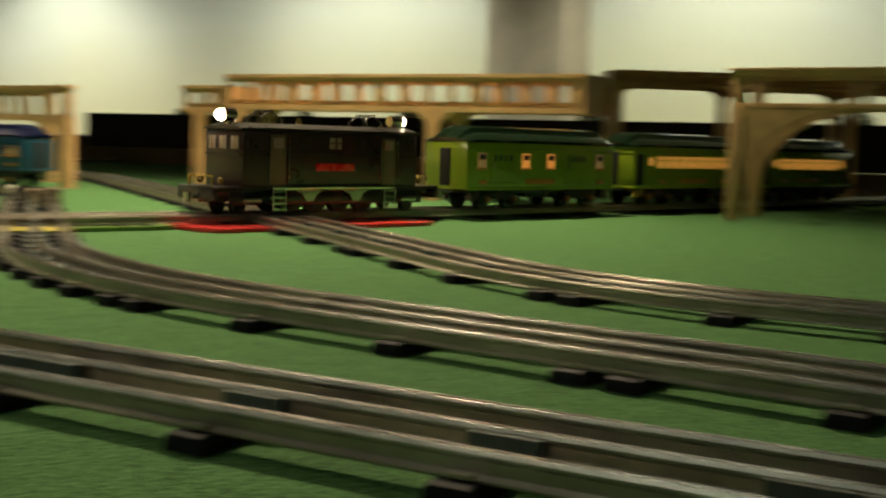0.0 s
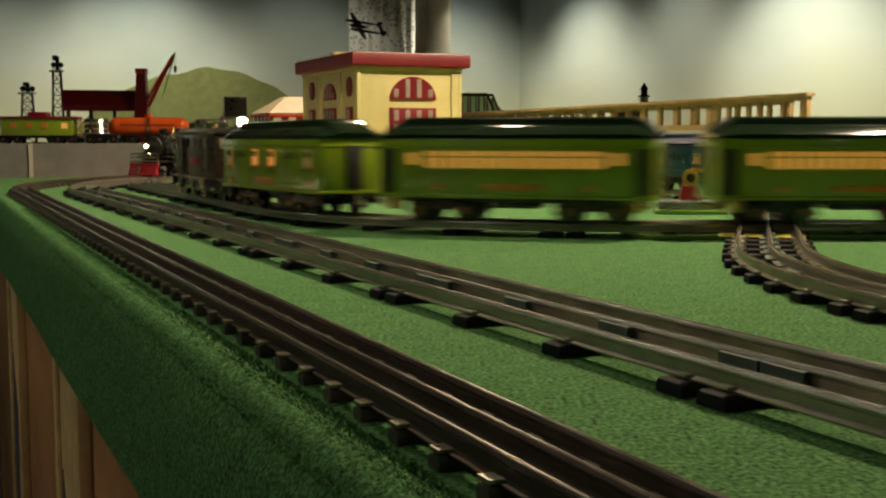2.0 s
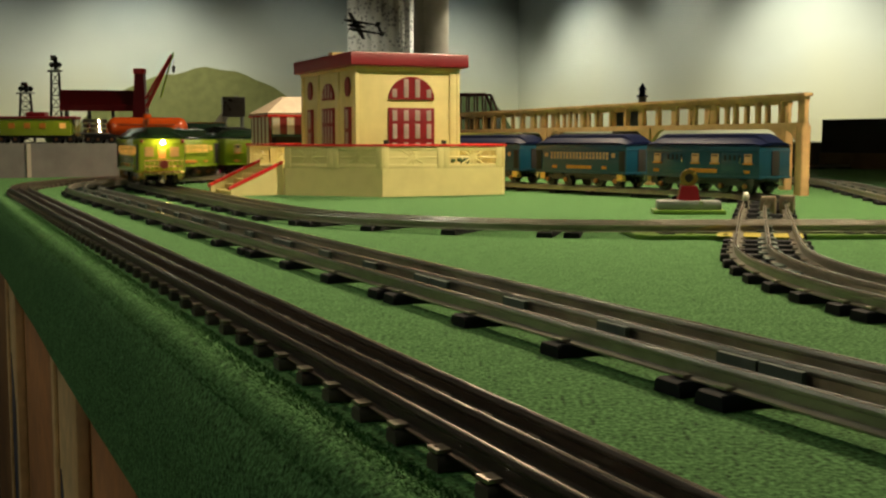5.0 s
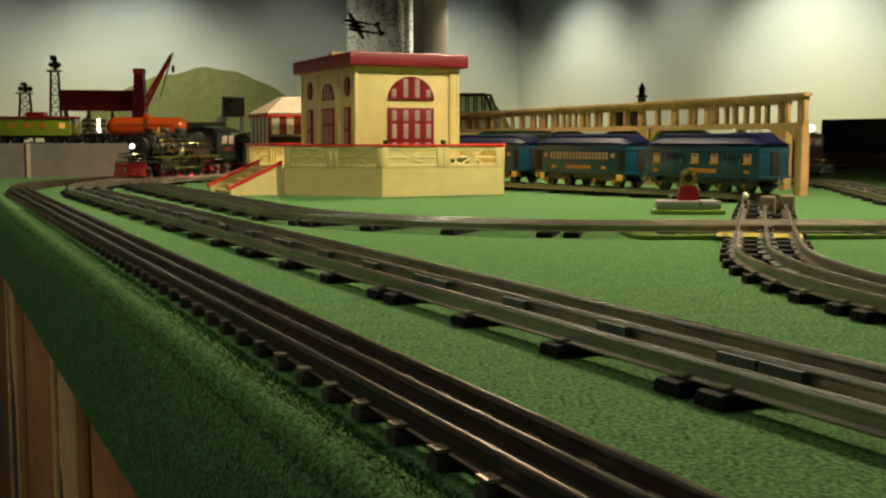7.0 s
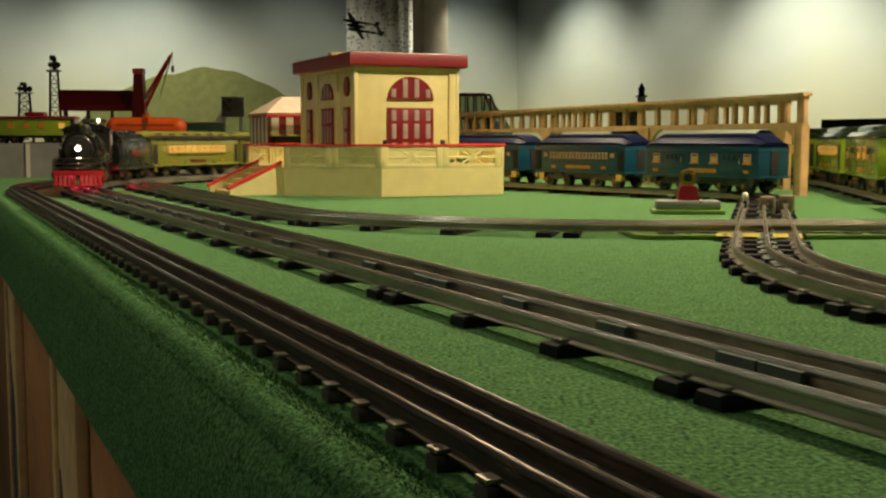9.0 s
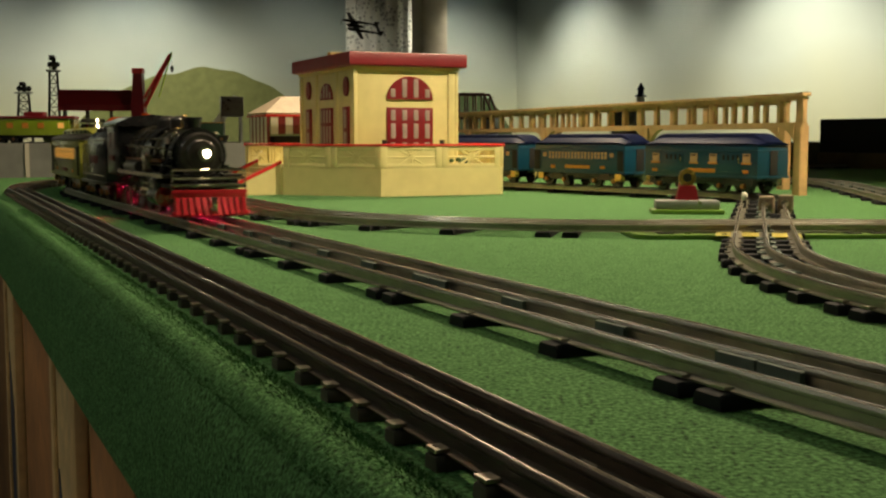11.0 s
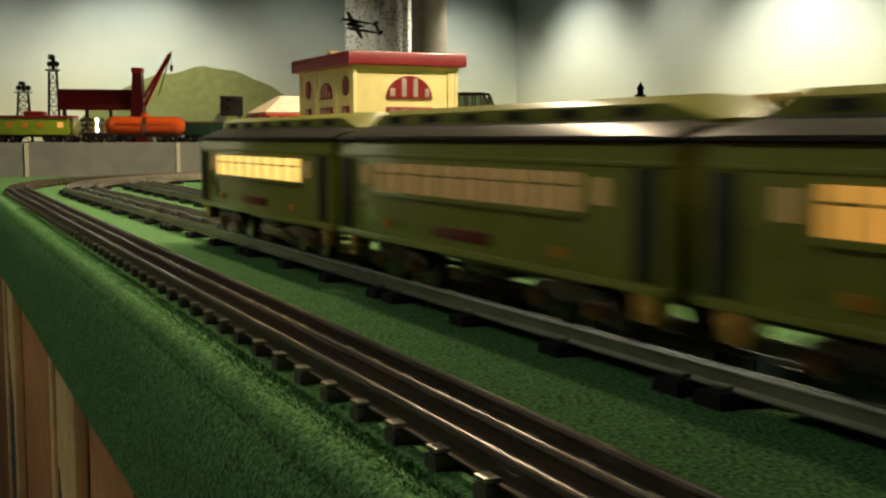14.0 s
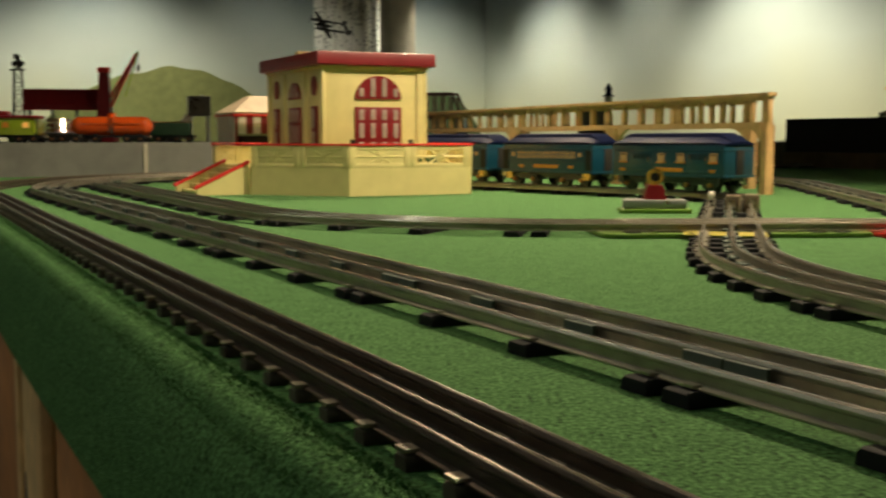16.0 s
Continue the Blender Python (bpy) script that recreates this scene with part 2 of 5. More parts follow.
slab("wall_east", CORNER, near_r, FLOOR, CEIL, 0.15, MURAL, "wall painted as a pale hazy sky", "wall")
slab("wall_west", far_l, near_l, FLOOR, CEIL, -0.15, PLAIN, "plain painted wall of the train room", "wall")
slab("wall_south", near_r + NO * 0.15, near_l - NO * 0.15, FLOOR, CEIL, 0.15, PLAIN, "plain painted wall of the train room", "wall")
for d in (1.5, 3.6, 5.7, 7.8):
    p = CORNER + WALL_R * d
    q = p + WALL_L * 8.9
    bm = B(0, (q - p).length, -0.05, 0.05, CEIL - 0.09, CEIL)
    ob = part("ceiling_beam", bm, WOOD_D, smooth=False)
    ob.matrix_world = pose(p.x, p.y, 0, 0, 0, math.degrees(math.atan2((q - p).y, (q - p).x)))
    tagged(ob, "dark wooden beam under the ceiling", "beam", "ceiling beams", "structure")

# lamp housings, the added fill lamps' too
can = None
for at, target, watts, cone, colour in LAMPS:
    m = look(at, target)
    if can is None:
        can = empty("ceiling_spotlight", m, "small round ceiling spotlight, lit; some are added for fill", "spotlight", "ceiling spotlights")
        bm = bmesh.new()
        cyl(bm, (0, 0, 0.0), (0, 0, 0.11), 0.05, 0.04, 16, caps=False)
        cyl(bm, (0, 0, 0.10), (0, 0, 0.11), 0.04, 0.04, 16)
        part("housing", bm, WHITE, can)
        bm = bmesh.new()
        cyl(bm, (0, 0, 0.06), (0, 0, 0.07), 0.03, 0.03, 16)
        part("lamp", bm, material("lamp_face", (1, 1, 1), 0.4, glow=(1.0, 0.92, 0.72), power=25), can)
    else:
        copy_thing(can, m)


def column(x, y, w, label):
    bm = B(-w / 2, w / 2, -w / 2, w / 2, FLOOR, CEIL, 0.012)
    ob = part("column", bm, CONCRETE)
    ob.matrix_world = pose(x, y, 0, 0, 0, GRID_YAW)
    tagged(ob, label, "column", "", "structure")


column(-0.11, 10.2, 0.24, "square grey boxed-in column in front of the far wall")
column(3.78, 4.52, 0.42, "broad grey column against the painted wall")

# the turf-covered table top, rounded over its near edge, with a hanging skirt
bm = bmesh.new()
prof = [(7.4, 0.0), (3.4, 0.0), (0.9, 0.0), (0.5, 0.0), (0.25, 0.0), (0.149, 0.0), (0.142, -0.0012), (0.136, -0.005), (0.131, -0.012), (0.126, -0.025),
        (0.120, -0.06), (0.116, -0.109), (0.124, -0.109), (0.140, -0.05), (0.5, -0.05), (7.4, -0.05)]
rings = []
for i in range(90):
    s = -4.2 + 8.0 * i / 89
    rings.append([])
    for o, z in prof:
        wob = 0.004 * noise.noise(Vector((s * 3.0, z * 20, 0))) if o < 0.13 else 0
        x, y = g(o + wob, s)
        rings[-1].append((x, y, z))
loft(bm, rings)
table = part("table_top", bm, TURF)
tagged(table, "table top covered in short green turf that hangs over its edge", "table", "", "structure")


def turf_blades():
    """Short fibres of the turf along the rounded edge of the table."""
    rng = random.Random(5)
    verts, faces = [], []
    for k in range(34000):
        s = 0.15 + 1.9 * rng.random() ** 1.6
        o = rng.uniform(0.131, 0.158)
        z = 0.0 if o > 0.152 else -0.012 * ((0.152 - o) / 0.021) ** 2
        x, y = g(o, s)
        a, h, w = rng.uniform(0, 6.283), rng.uniform(0.0008, 0.0020), rng.uniform(0.0003, 0.0007)
        lx, ly = rng.uniform(-0.0016, 0.0016) - (0.0012 if o < 0.15 else 0), rng.uniform(-0.0016, 0.0016)
        n = len(verts)
        verts += [(x - w * math.cos(a), y - w * math.sin(a), z - 0.0004), (x + w * math.cos(a), y + w * math.sin(a), z - 0.0004), (x + lx, y + ly, z + h)]
        faces.append((n, n + 1, n + 2))
    me = bpy.data.meshes.new("turf_fibres")
    me.from_pydata(verts, [], faces)
    me.materials.append(BLADE)
    tagged(new("turf_fibres", me), "short green fibres of the turf", "turf", "", "stuff")


turf_blades()
slab("table_apron", g(0.205, -4.2), g(0.205, 3.8), FLOOR, -0.052, -0.02, WOOD_D, "dark brown wooden apron under the table", "table apron")
TAPE = material("slate_tape", (0.05, 0.055, 0.08), 0.6)
for s, w, h, mat in ((0.45, 0.54, -0.09, WOOD_D), (1.0, 0.285, -0.09, WOOD_R), (1.29, 0.37, -0.09, WOOD_P), (1.665, 0.515, -0.09, WOOD_R), (2.185, 0.43, -0.09, WOOD_P), (2.62, 0.6, -0.09, WOOD_D)):
    x, y = g(0.178, s)
    post = empty("support_frame", pose(x, y, FLOOR, 0, 0, 90 + GRID_YAW), "rough upright wooden boards under the table edge", "support", "table supports")
    hh = h - FLOOR
    part("board", B(0, w, 0.0, 0.02, 0, hh, 0.002), mat, post)
    if mat is WOOD_P:
        part("stud", B(0, 0.05, 0.02, 0.036, 0, hh - 0.03, 0.003), WOOD, post)
        part("batten", B(w - 0.03, w, 0.02, 0.026, 0, hh - 0.05, 0.002), WOOD_P, post)
        bm = bmesh.new()
        ring_prism(bm, [(w * 0.52, hh - 0.62), (w * 0.86, hh - 0.62), (w * 0.92, hh - 0.42), (w * 0.88, hh - 0.24), (w * 0.70, hh - 0.34)], "y", 0.020, 0.0215)
        part("tape", bm, TAPE, post, "dark slate patch on the board", smooth=False)

# raised levels with their fascias
slab("fascia_grey", g(-2.2, 3.74), g(2.6, 3.74), 0, 0.105, 0.02, GREY, "grey painted fascia board of a raised level, with seams", "fascia")
for o in (-0.62, -0.16, 0.30, 0.76, 1.22):
    x, y = g(o, 3.74)
    ob = part("seam_strip", B(-0.006, 0.006, -0.004, 0, 0.001, 0.104), CONCRETE, smooth=False)
    ob.matrix_world = pose(x, y, 0, 0, 0, GRID_YAW)
    tagged(ob, "worn pale seam strip between fascia boards", "seam", "fascia seams", "structure")
plate("deck_back", [g(-2.2, 3.762), g(5.2, 3.762), g(5.2, 6.2), g(-2.2, 6.2)], 0.0, 0.103, GREY, "raised grey deck behind the layout", "deck")
slab("fascia_low", g(3.4, -4.2), g(3.4, 3.74), 0, 0.062, -0.02, material("brown_base", (0.16, 0.11, 0.07), 0.8, vary=0.2, scale=20), "low brown base board below the black fascia", "fascia")
slab("fascia_black", g(3.41, -4.2), g(3.41, 3.74), 0.063, 0.198, -0.02, BLACKBOARD, "black fascia board of a raised level", "fascia")
plate("deck_side", [g(3.44, -4.2), g(5.2, -4.2), g(5.2, 3.74), g(3.44, 3.74)], 0.15, 0.196, material("deck_green", (0.05, 0.11, 0.03), 0.9, vary=0.3, scale=30), "raised green deck along the side wall", "deck")

# ---------------------------------------------------------------- tracks


def track_path(verts):
    """Plan line through the vertices (x, y, radius), corners rounded, one point every centimetre."""
    pts = [Vector(verts[0][:2])]
    for a, b, c in zip(verts, verts[1:], verts[2:]):
        p, q, w, r = Vector(a[:2]), Vector(b[:2]), Vector(c[:2]), b[2]
        d1, d2 = (q - p).normalized(), (w - q).normalized()
        turn = math.atan2(d1.x * d2.y - d1.y * d2.x, d1.dot(d2))
        cut, sign = r * math.tan(abs(turn) / 2), 1 if turn > 0 else -1
        start = q - d1 * cut
        c0 = start + sign * r * Vector((-d1.y, d1.x))
        a0 = math.atan2(start.y - c0.y, start.x - c0.x)
        n = max(2, int(abs(turn) * r / 0.01))
        pts += [c0 + r * Vector((math.cos(a0 + turn * k / n), math.sin(a0 + turn * k / n))) for k in range(n + 1)]
    pts.append(Vector(verts[-1][:2]))
    P = np.array([tuple(p) for p in pts])
    L = np.r_[0, np.cumsum(np.linalg.norm(np.diff(P, axis=0), axis=1))]
    S = np.arange(0, L[-1], 0.01)
    return np.c_[np.interp(S, L, P[:, 0]), np.interp(S, L, P[:, 1])]


def near_line(o, s):
    """The middle track runs a little askew to the grid."""
    return 0.9015 * o - 0.4329 * s, 0.4329 * o + 0.9015 * s


PATH_A = track_path([(4.0, 1.80), (0.62, 1.405, 1.5), (-0.100, 1.395, 0.55), (*g(0.466, 3.268), 0.567), (*g(2.768, 3.268), 0.773), (*g(0.794, 0.356), 0.567), g(0.794, -3.6)])
PATH_M = track_path([near_line(4.6, 3.52), (*near_line(0.364, 3.52), 1.12), near_line(0.364, -4.0)])
PATH_O = track_path([g(0.1875, -3.6), (*g(0.1875, 3.62), 1.06), g(2.2, 3.62)])
PATH_B = track_path([(1.649, -3.03), (0.255, 0.889, 0.80), (0.436, 1.565, 0.4), (*g(1.42, 1.70), 0.20), g(1.13, 3.0)])
RAILTOP = 0.017
HALF = 0.0315


def on_path(P, s):
    """Place and heading at s metres along a path; beyond its ends it runs straight on."""
    n = len(P)
    k = min(max(s / 0.01, 0), n - 2)
    i = int(min(k, n - 2))
    d = Vector(P[i + 1] - P[i]).normalized()
    q = Vector(P[i]) + d * (s - i * 0.01)
    return q, d


# bead, thin web and wide flange of rolled tinplate; heights are below the bead's top
RAIL_PROFILE = [(-0.0060, -0.0098), (0.0060, -0.0098), (0.0060, -0.0090), (0.0012, -0.0082), (0.0010, -0.0040), (0.0021, -0.0031), (0.0023, -0.0018), (0.0014, -0.0004), (0.0, 0.0),
                (-0.0014, -0.0004), (-0.0023, -0.0018), (-0.0021, -0.0031), (-0.0010, -0.0040), (-0.0012, -0.0082), (-0.0060, -0.0090)]


def rail(name, P, off, thing, mat, k=1.0, top=RAILTOP):
    bm = bmesh.new()
    rings, spine = [], []
    idx = list(range(0, len(P), 3)) + ([len(P) - 1] if (len(P) - 1) % 3 else [])
    for i in idx:
        a, b = P[max(i - 1, 0)], P[min(i + 1, len(P) - 1)]
        d = Vector(b - a).normalized()
        nrm = Vector((-d.y, d.x))
        q = Vector(P[i])
        spine.append((q, nrm))
        rings.append([(q.x + nrm.x * (off + u * k), q.y + nrm.y * (off + u * k), top + v * (1.0 if k == 1.0 else 0.92)) for u, v in RAIL_PROFILE])
    loft(bm, rings)
    ob = part(name, bm, mat, thing)
    bm = bmesh.new()
    w = 0.0011 * k
    loft(bm, [[(q.x + n.x * (off + u), q.y + n.y * (off + u), top + v) for u, v in ((-w, -0.0003), (w, -0.0003), (w * 0.7, 0.0002), (-w * 0.7, 0.0002))] for q, n in spine])
    part("running_surface", bm, POLISHED, ob, "running surface worn bright")
    return ob


def tie_mesh(width, length, h):
    """A pressed tin tie: flat top, splayed sides, open-looking square ends."""
    bm = bmesh.new()
    hw, hl = width / 2, length / 2
    prof_t = [(-hw, 0), (hw, 0), (hw * 0.96, h * 0.72), (hw * 0.80, h), (-hw * 0.80, h), (-hw * 0.96, h * 0.72)]
    loft(bm, [[(u, -hl, v * 0.9) for u, v in prof_t], [(u, -hl + 0.0015, v) for u, v in prof_t], [(u, hl - 0.0015, v) for u, v in prof_t], [(u, hl, v * 0.9) for u, v in prof_t]])
    return bm


def clips(bm, half, z, m):
    """The bent tabs that hold the outer rails' flanges on a tie."""
    for sgn in (-1, 1):
        for y0, y1 in ((half - 0.0085, half - 0.0028), (half + 0.0028, half + 0.0085)):
            box(bm, -0.0042, 0.0042, min(sgn * y0, sgn * y1), max(sgn * y0, sgn * y1), z + 0.0006, z + 0.0020, 0, m)


CLIP = material("bright_clip", (0.50, 0.46, 0.38), 0.3, 1.0, vary=0.2, scale=120)


def lay(name, P, half, label, spacings, tie_bm, mat_rail, mat_tie, plates, reach, k=1.0, top=RAILTOP, close=(0, 0)):
    thing = empty(name, pose(0, 0, 0), label, "model track", "model railway tracks")
    rail("outer_rail", P, -half, thing, mat_rail, k, top)
    rail("center_rail", P, 0, thing, mat_rail, k, top)
    rail("inner_rail", P, half, thing, mat_rail, k, top)
    first, s, j = None, reach[0], 0
    ins, tabs = bmesh.new(), bmesh.new()
    while s < reach[1]:
        q, d = on_path(P, s)
        m = pose(q.x, q.y, 0.0003, 0, 0, math.degrees(math.atan2(d.y, d.x)))
        if first is None:
            first = part("tie", tie_bm, mat_tie, thing)
            ob = first
        else:
            ob = new("tie", first.data)
            ob.parent = thing
        ob.matrix_local = m
        clips(tabs, half, top - (0.0098 if k == 1.0 else 0.0090), m)
        if plates:
            box(ins, -0.014, 0.014, -0.0065, -0.0035, RAILTOP - 0.0095, RAILTOP - 0.0022, 0, m)
            box(ins, -0.012, 0.012, -0.010, 0.010, RAILTOP - 0.0088, RAILTOP - 0.0076, 0, m)
        s += 0.054 if close[0] < s < close[1] else spacings[j % len(spacings)]
        j += 1
    tagged(part("rail_clip", tabs, CLIP, thing, smooth=False), "bright metal tabs holding the rails on the ties", kind="stuff")
    if plates:
        tagged(part("insulator", ins, FIBRE, thing, smooth=False), "grey-green fibre insulators under the middle rail", kind="stuff")
    return thing


STD = (0.030, 0.112, 0.111, 0.105)
lay("model_track", PATH_M, HALF, "wide-gauge tinplate three-rail track with black metal ties", STD, tie_mesh(0.0195, 0.092, 0.0070), RAIL, TIE, True, ((len(PATH_M) * 0.01 - 4.788) % 0.358 + 0.358, len(PATH_M) * 0.01 - 0.1))
lay("model_track", PATH_A, HALF, "wide-gauge tinplate three-rail track that loops before the station", STD, tie_mesh(0.0195, 0.092, 0.0070), RAIL, TIE, True, (1.0, len(PATH_A) * 0.01 - 1.0))
lay("model_track", PATH_B, HALF, "wide-gauge tinplate track that crosses the front line", STD, tie_mesh(0.0195, 0.092, 0.0070), RAIL, TIE, True, (1.5, len(PATH_B) * 0.01 - 0.02), close=(4.02, 4.50))
lay("model_track", PATH_O, 0.018, "narrower bronzed three-rail track with close brown ties", (0.0395,), tie_mesh(0.0100, 0.053, 0.0056), RAIL_O, TIE_O, False, (2.9, 2.9 + 0.0395 * 240), 0.75, 0.015)


def crossing(x, y, yaw, mat, w, label, shape):
    thing = empty("track_crossing", pose(x, y, 0, 0, 0, yaw), label, "track crossing")
    bm = bmesh.new()
    ring_prism(bm, shape, "z", 0.0005, 0.0055)
    bmesh.ops.bevel(bm, geom=bm.edges[:], offset=0.0012, segments=2, affect="EDGES")
    part("base_plate", bm, mat, thing)
    for y0 in (-HALF, 0.0, HALF):
        part("guard_rail", B(-w, w, y0 - 0.0027, y0 + 0.0027, 0.0055, 0.0173, 0.001), RAIL, thing)
    for a in (-0.10, 0.10):
        for b in (-0.05, 0.05):
            part("screw", cyl(bmesh.new(), (a, b, 0.005), (a, b, 0.008), 0.004), NICKEL, thing)
    return thing


def rounded(w, h, r, n=4):
    pts = []
    for cx, cy, a in ((w - r, h - r, 0), (-w + r, h - r, 90), (-w + r, -h + r, 180), (w - r, -h + r, 270)):
        pts += [(cx + r * math.cos(radians(a + 90 * k / n)), cy + r * math.sin(radians(a + 90 * k / n))) for k in range(n + 1)]
    return pts


crossing(0.388, 1.409, 2.0, GREENPLATE, 0.13, "green and yellow plate of a track crossing with signal", rounded(0.165, 0.066, 0.02))
crossing(0.735, 1.418, 7.0, RED_B, 0.16, "bright red base plate of a track crossing", rounded(0.185, 0.115, 0.03))
x, y = 0.378, 1.375
ob = empty("crossing_plate", pose(x, y, 0, 0, 0, -15), "yellow-green diagonal arm of the crossing plate", "plate")
part("arm", B(-0.048, 0.048, -0.075, 0.14, 0.0062, 0.0072, 0.0004), YELLOWPLATE, ob)
part("red_insert", B(-0.028, 0.028, 0.006, 0.066, 0.0073, 0.0150, 0.0006), material("red_fibre", (0.34, 0.07, 0.04), 0.6, vary=0.15, scale=60), ob, "red fibre insert between the rails")
for dx, dy in ((-0.038, -0.066), (0.038, -0.066), (-0.038, 0.13), (0.038, 0.13)):
    part("screw", cyl(bmesh.new(), (dx, dy, 0.007), (dx, dy, 0.0088), 0.0032, seg=10), NICKEL, ob)


def signal_box(x, y, yaw):
    """The switch's motor box with its little red lantern housing."""
    t = empty("switch_motor", pose(x, y, 0, 0, 0, yaw) @ Matrix.Scale(0.9, 4), "grey switch motor with a red lantern stand on top", "track switch")
    part("base", B(-0.062, 0.062, -0.03, 0.03, 0.0003, 0.008, 0.002), GREENPLATE, t)
    part("motor_cover", B(-0.055, 0.055, -0.022, 0.022, 0.008, 0.024, 0.003), GREYPAINT, t)
    bm = bmesh.new()
    loft(bm, [[(-0.019, -0.017, 0.024), (0.019, -0.017, 0.024), (0.019, 0.017, 0.024), (-0.019, 0.017, 0.024)],
              [(-0.014, -0.013, 0.049), (0.014, -0.013, 0.049), (0.014, 0.013, 0.049), (-0.014, 0.013, 0.049)]])
    part("lantern_stand", bm, RED, t)
    bm = bmesh.new()
    cyl(bm, (0, -0.006, 0.063), (0, 0.006, 0.063), 0.015, seg=18)
    lan = part("lantern", bm, BRASS, t)
    bm = bmesh.new()
    cyl(bm, (0, -0.0075, 0.063), (0, 0.0075, 0.063), 0.0075, seg=14)
    part("lens", bm, DARK, lan)
    part("screw", cyl(bmesh.new(), (0.02, -0.023, 0.02), (0.02, -0.0215, 0.02), 0.004), NICKEL, t)


signal_box(0.386, 1.82, -6)
ob = empty("track_lamp", pose(0.477, 1.82, 0), "small nickel track lamp beside the crossing", "lamp")
part("stem", cyl(bmesh.new(), (0, 0, 0.0), (0, 0, 0.022), 0.003), GUN, ob)
part("bulb", ball(bmesh.new(), (0, 0, 0.027), 0.0055, 12, 1.4), WHITE, ob)
for i, (dx, dy) in enumerate(((0.045, 0.03), (0.083, 0.06))):
    ob = empty("relay_box", pose(0.455 + dx, 1.745 + dy, 0, 0, 0, -20), "small brown metal relay box by the track", "relay box", "relay boxes")
    part("case", B(-0.011, 0.011, -0.02, 0.02, 0.0, 0.030, 0.003), material("relay_brown", (0.2, 0.16, 0.1), 0.5, 0.3), ob)
    part("terminal", cyl(bmesh.new(), (0, -0.022, 0.018), (0, -0.02, 0.018), 0.006), NICKEL, ob)

# ---------------------------------------------------------------- station with terrace


def arch(w, h, base, n=12):
    """A round-headed outline: width w, straight height h, from base up."""
    return [(-w, base), (w, base)] + [(w * math.cos(math.pi * k / n), base + h + w * math.sin(math.pi * k / n)) for k in range(n + 1)]


def half_disc(w, base, n=14):
    return [(w * math.cos(math.pi * k / n), base + w * 0.92 * math.sin(math.pi * k / n)) for k in range(n + 1)]


def station():
    # local axes: x across (NO), y along (US), the corner towards the camera at (0, 0)
    x, y = g(0.838, 2.30)
    t = empty("station_building", pose(x, y, 0.06, 0, 0, GRID_YAW), "cream enamelled tin station with red roof, windows and doors", "toy station")
    W, L, H = 0.234, 0.37, 0.210
    body = bmesh.new()
    box(body, 0, W, 0, L, 0, H, 0.002)
    part("wall", body, CREAM, t)
    for px_ in (0.0, W):
        for k in (0.0, 0.115, 0.255, L):
            part("pilaster", B(px_ - 0.004, px_ + 0.004, max(k - 0.010, -0.004), min(k + 0.010, L + 0.004), 0.0005, H - 0.0075, 0.001), CREAM, t)
    part("pilaster", B(W - 0.02, W - 0.004, -0.0035, 0.003, 0.0005, H - 0.0075, 0.001), CREAM, t)
    roof = bmesh.new()
    loft(roof, [[(a * (W / 2 + e) + W / 2, b * (L / 2 + e) + L / 2, z) for a, b in ((-1, -1), (1, -1), (1, 1), (-1, 1))]
                for e, z in ((0.006, H), (0.0165, H + 0.001), (0.018, H + 0.003), (0.018, H + 0.026), (0.0165, H + 0.029), (0.008, H + 0.030), (0.006, H + 0.026), (-0.05, H + 0.026))])
    part("roof", roof, RED, t)
    part("cornice", B(-0.006, W + 0.006, -0.006, L + 0.006, H - 0.006, H + 0.001, 0.001), CREAM_D, t)

    def window(kind, cx, z, w, h, face, arch_top):
        """A red framed window with pale bars; face 'y' is the end wall, 'x' the long wall."""
        def put(bm):
            m = pose(cx, -0.0002, z) if face == "y" else pose(-0.0002, cx, z, 0, 0, -90)
            bmesh.ops.transform(bm, matrix=m, verts=bm.verts)
            return bm
        bm = bmesh.new()
        if arch_top == "half":
            ring_prism(bm, half_disc(w, 0), "y", -0.004, 0.001)
        elif arch_top == "round":
            ring_prism(bm, [(w * math.cos(a * math.pi / 9), h / 2 + h / 2 * math.sin(a * math.pi / 9)) for a in range(18)], "y", -0.004, 0.001)
        else:
            box(bm, -w, w, -0.004, 0.001, 0, h, 0.0008)
        fr = part(kind, put(bm), RED, t)
        n = 4 if w > 0.03 else 1
        for k in range(n):
            u = (k + 0.5) / n * 2 - 1
            bw = w / n * 0.42
            top = h - 0.006 if arch_top != "half" else w * 0.92 * math.sqrt(max(0.05, 1 - (abs(u) + 0.12) ** 2)) - 0.002
            if arch_top == "":
                for z0, z1 in ((0.010, h * 0.30), (h * 0.38, h * 0.68), (h * 0.74, h - 0.005)) if w > 0.03 else ((0.01, h * 0.5), (h * 0.58, h - 0.006)):
                    part("pane", put(B(u * w - bw, u * w + bw, -0.0052, -0.0038, z0, z1, 0.0008)), GREYPANE, fr)
            elif arch_top == "half":
                part("pane", put(B(u * w - bw, u * w + bw, -0.0052, -0.0038, 0.004, max(0.01, top), 0.0008)), GREYPANE, fr)
        return fr

    window("window", W * 0.53, 0.018, 0.053, 0.106, "y", "")
    window("arched_window", W * 0.53, 0.1415, 0.053, 0.05, "y", "half")
    for cy in (0.05, 0.31):
        window("window", cy, 0.018, 0.018, 0.108, "x", "")
        window("round_window", cy, 0.148, 0.015, 0.042, "x", "round")
    window("door", 0.18, 0.0, 0.040, 0.126, "x", "")
    window("arched_window", 0.18, 0.144, 0.040, 0.04, "x", "half")
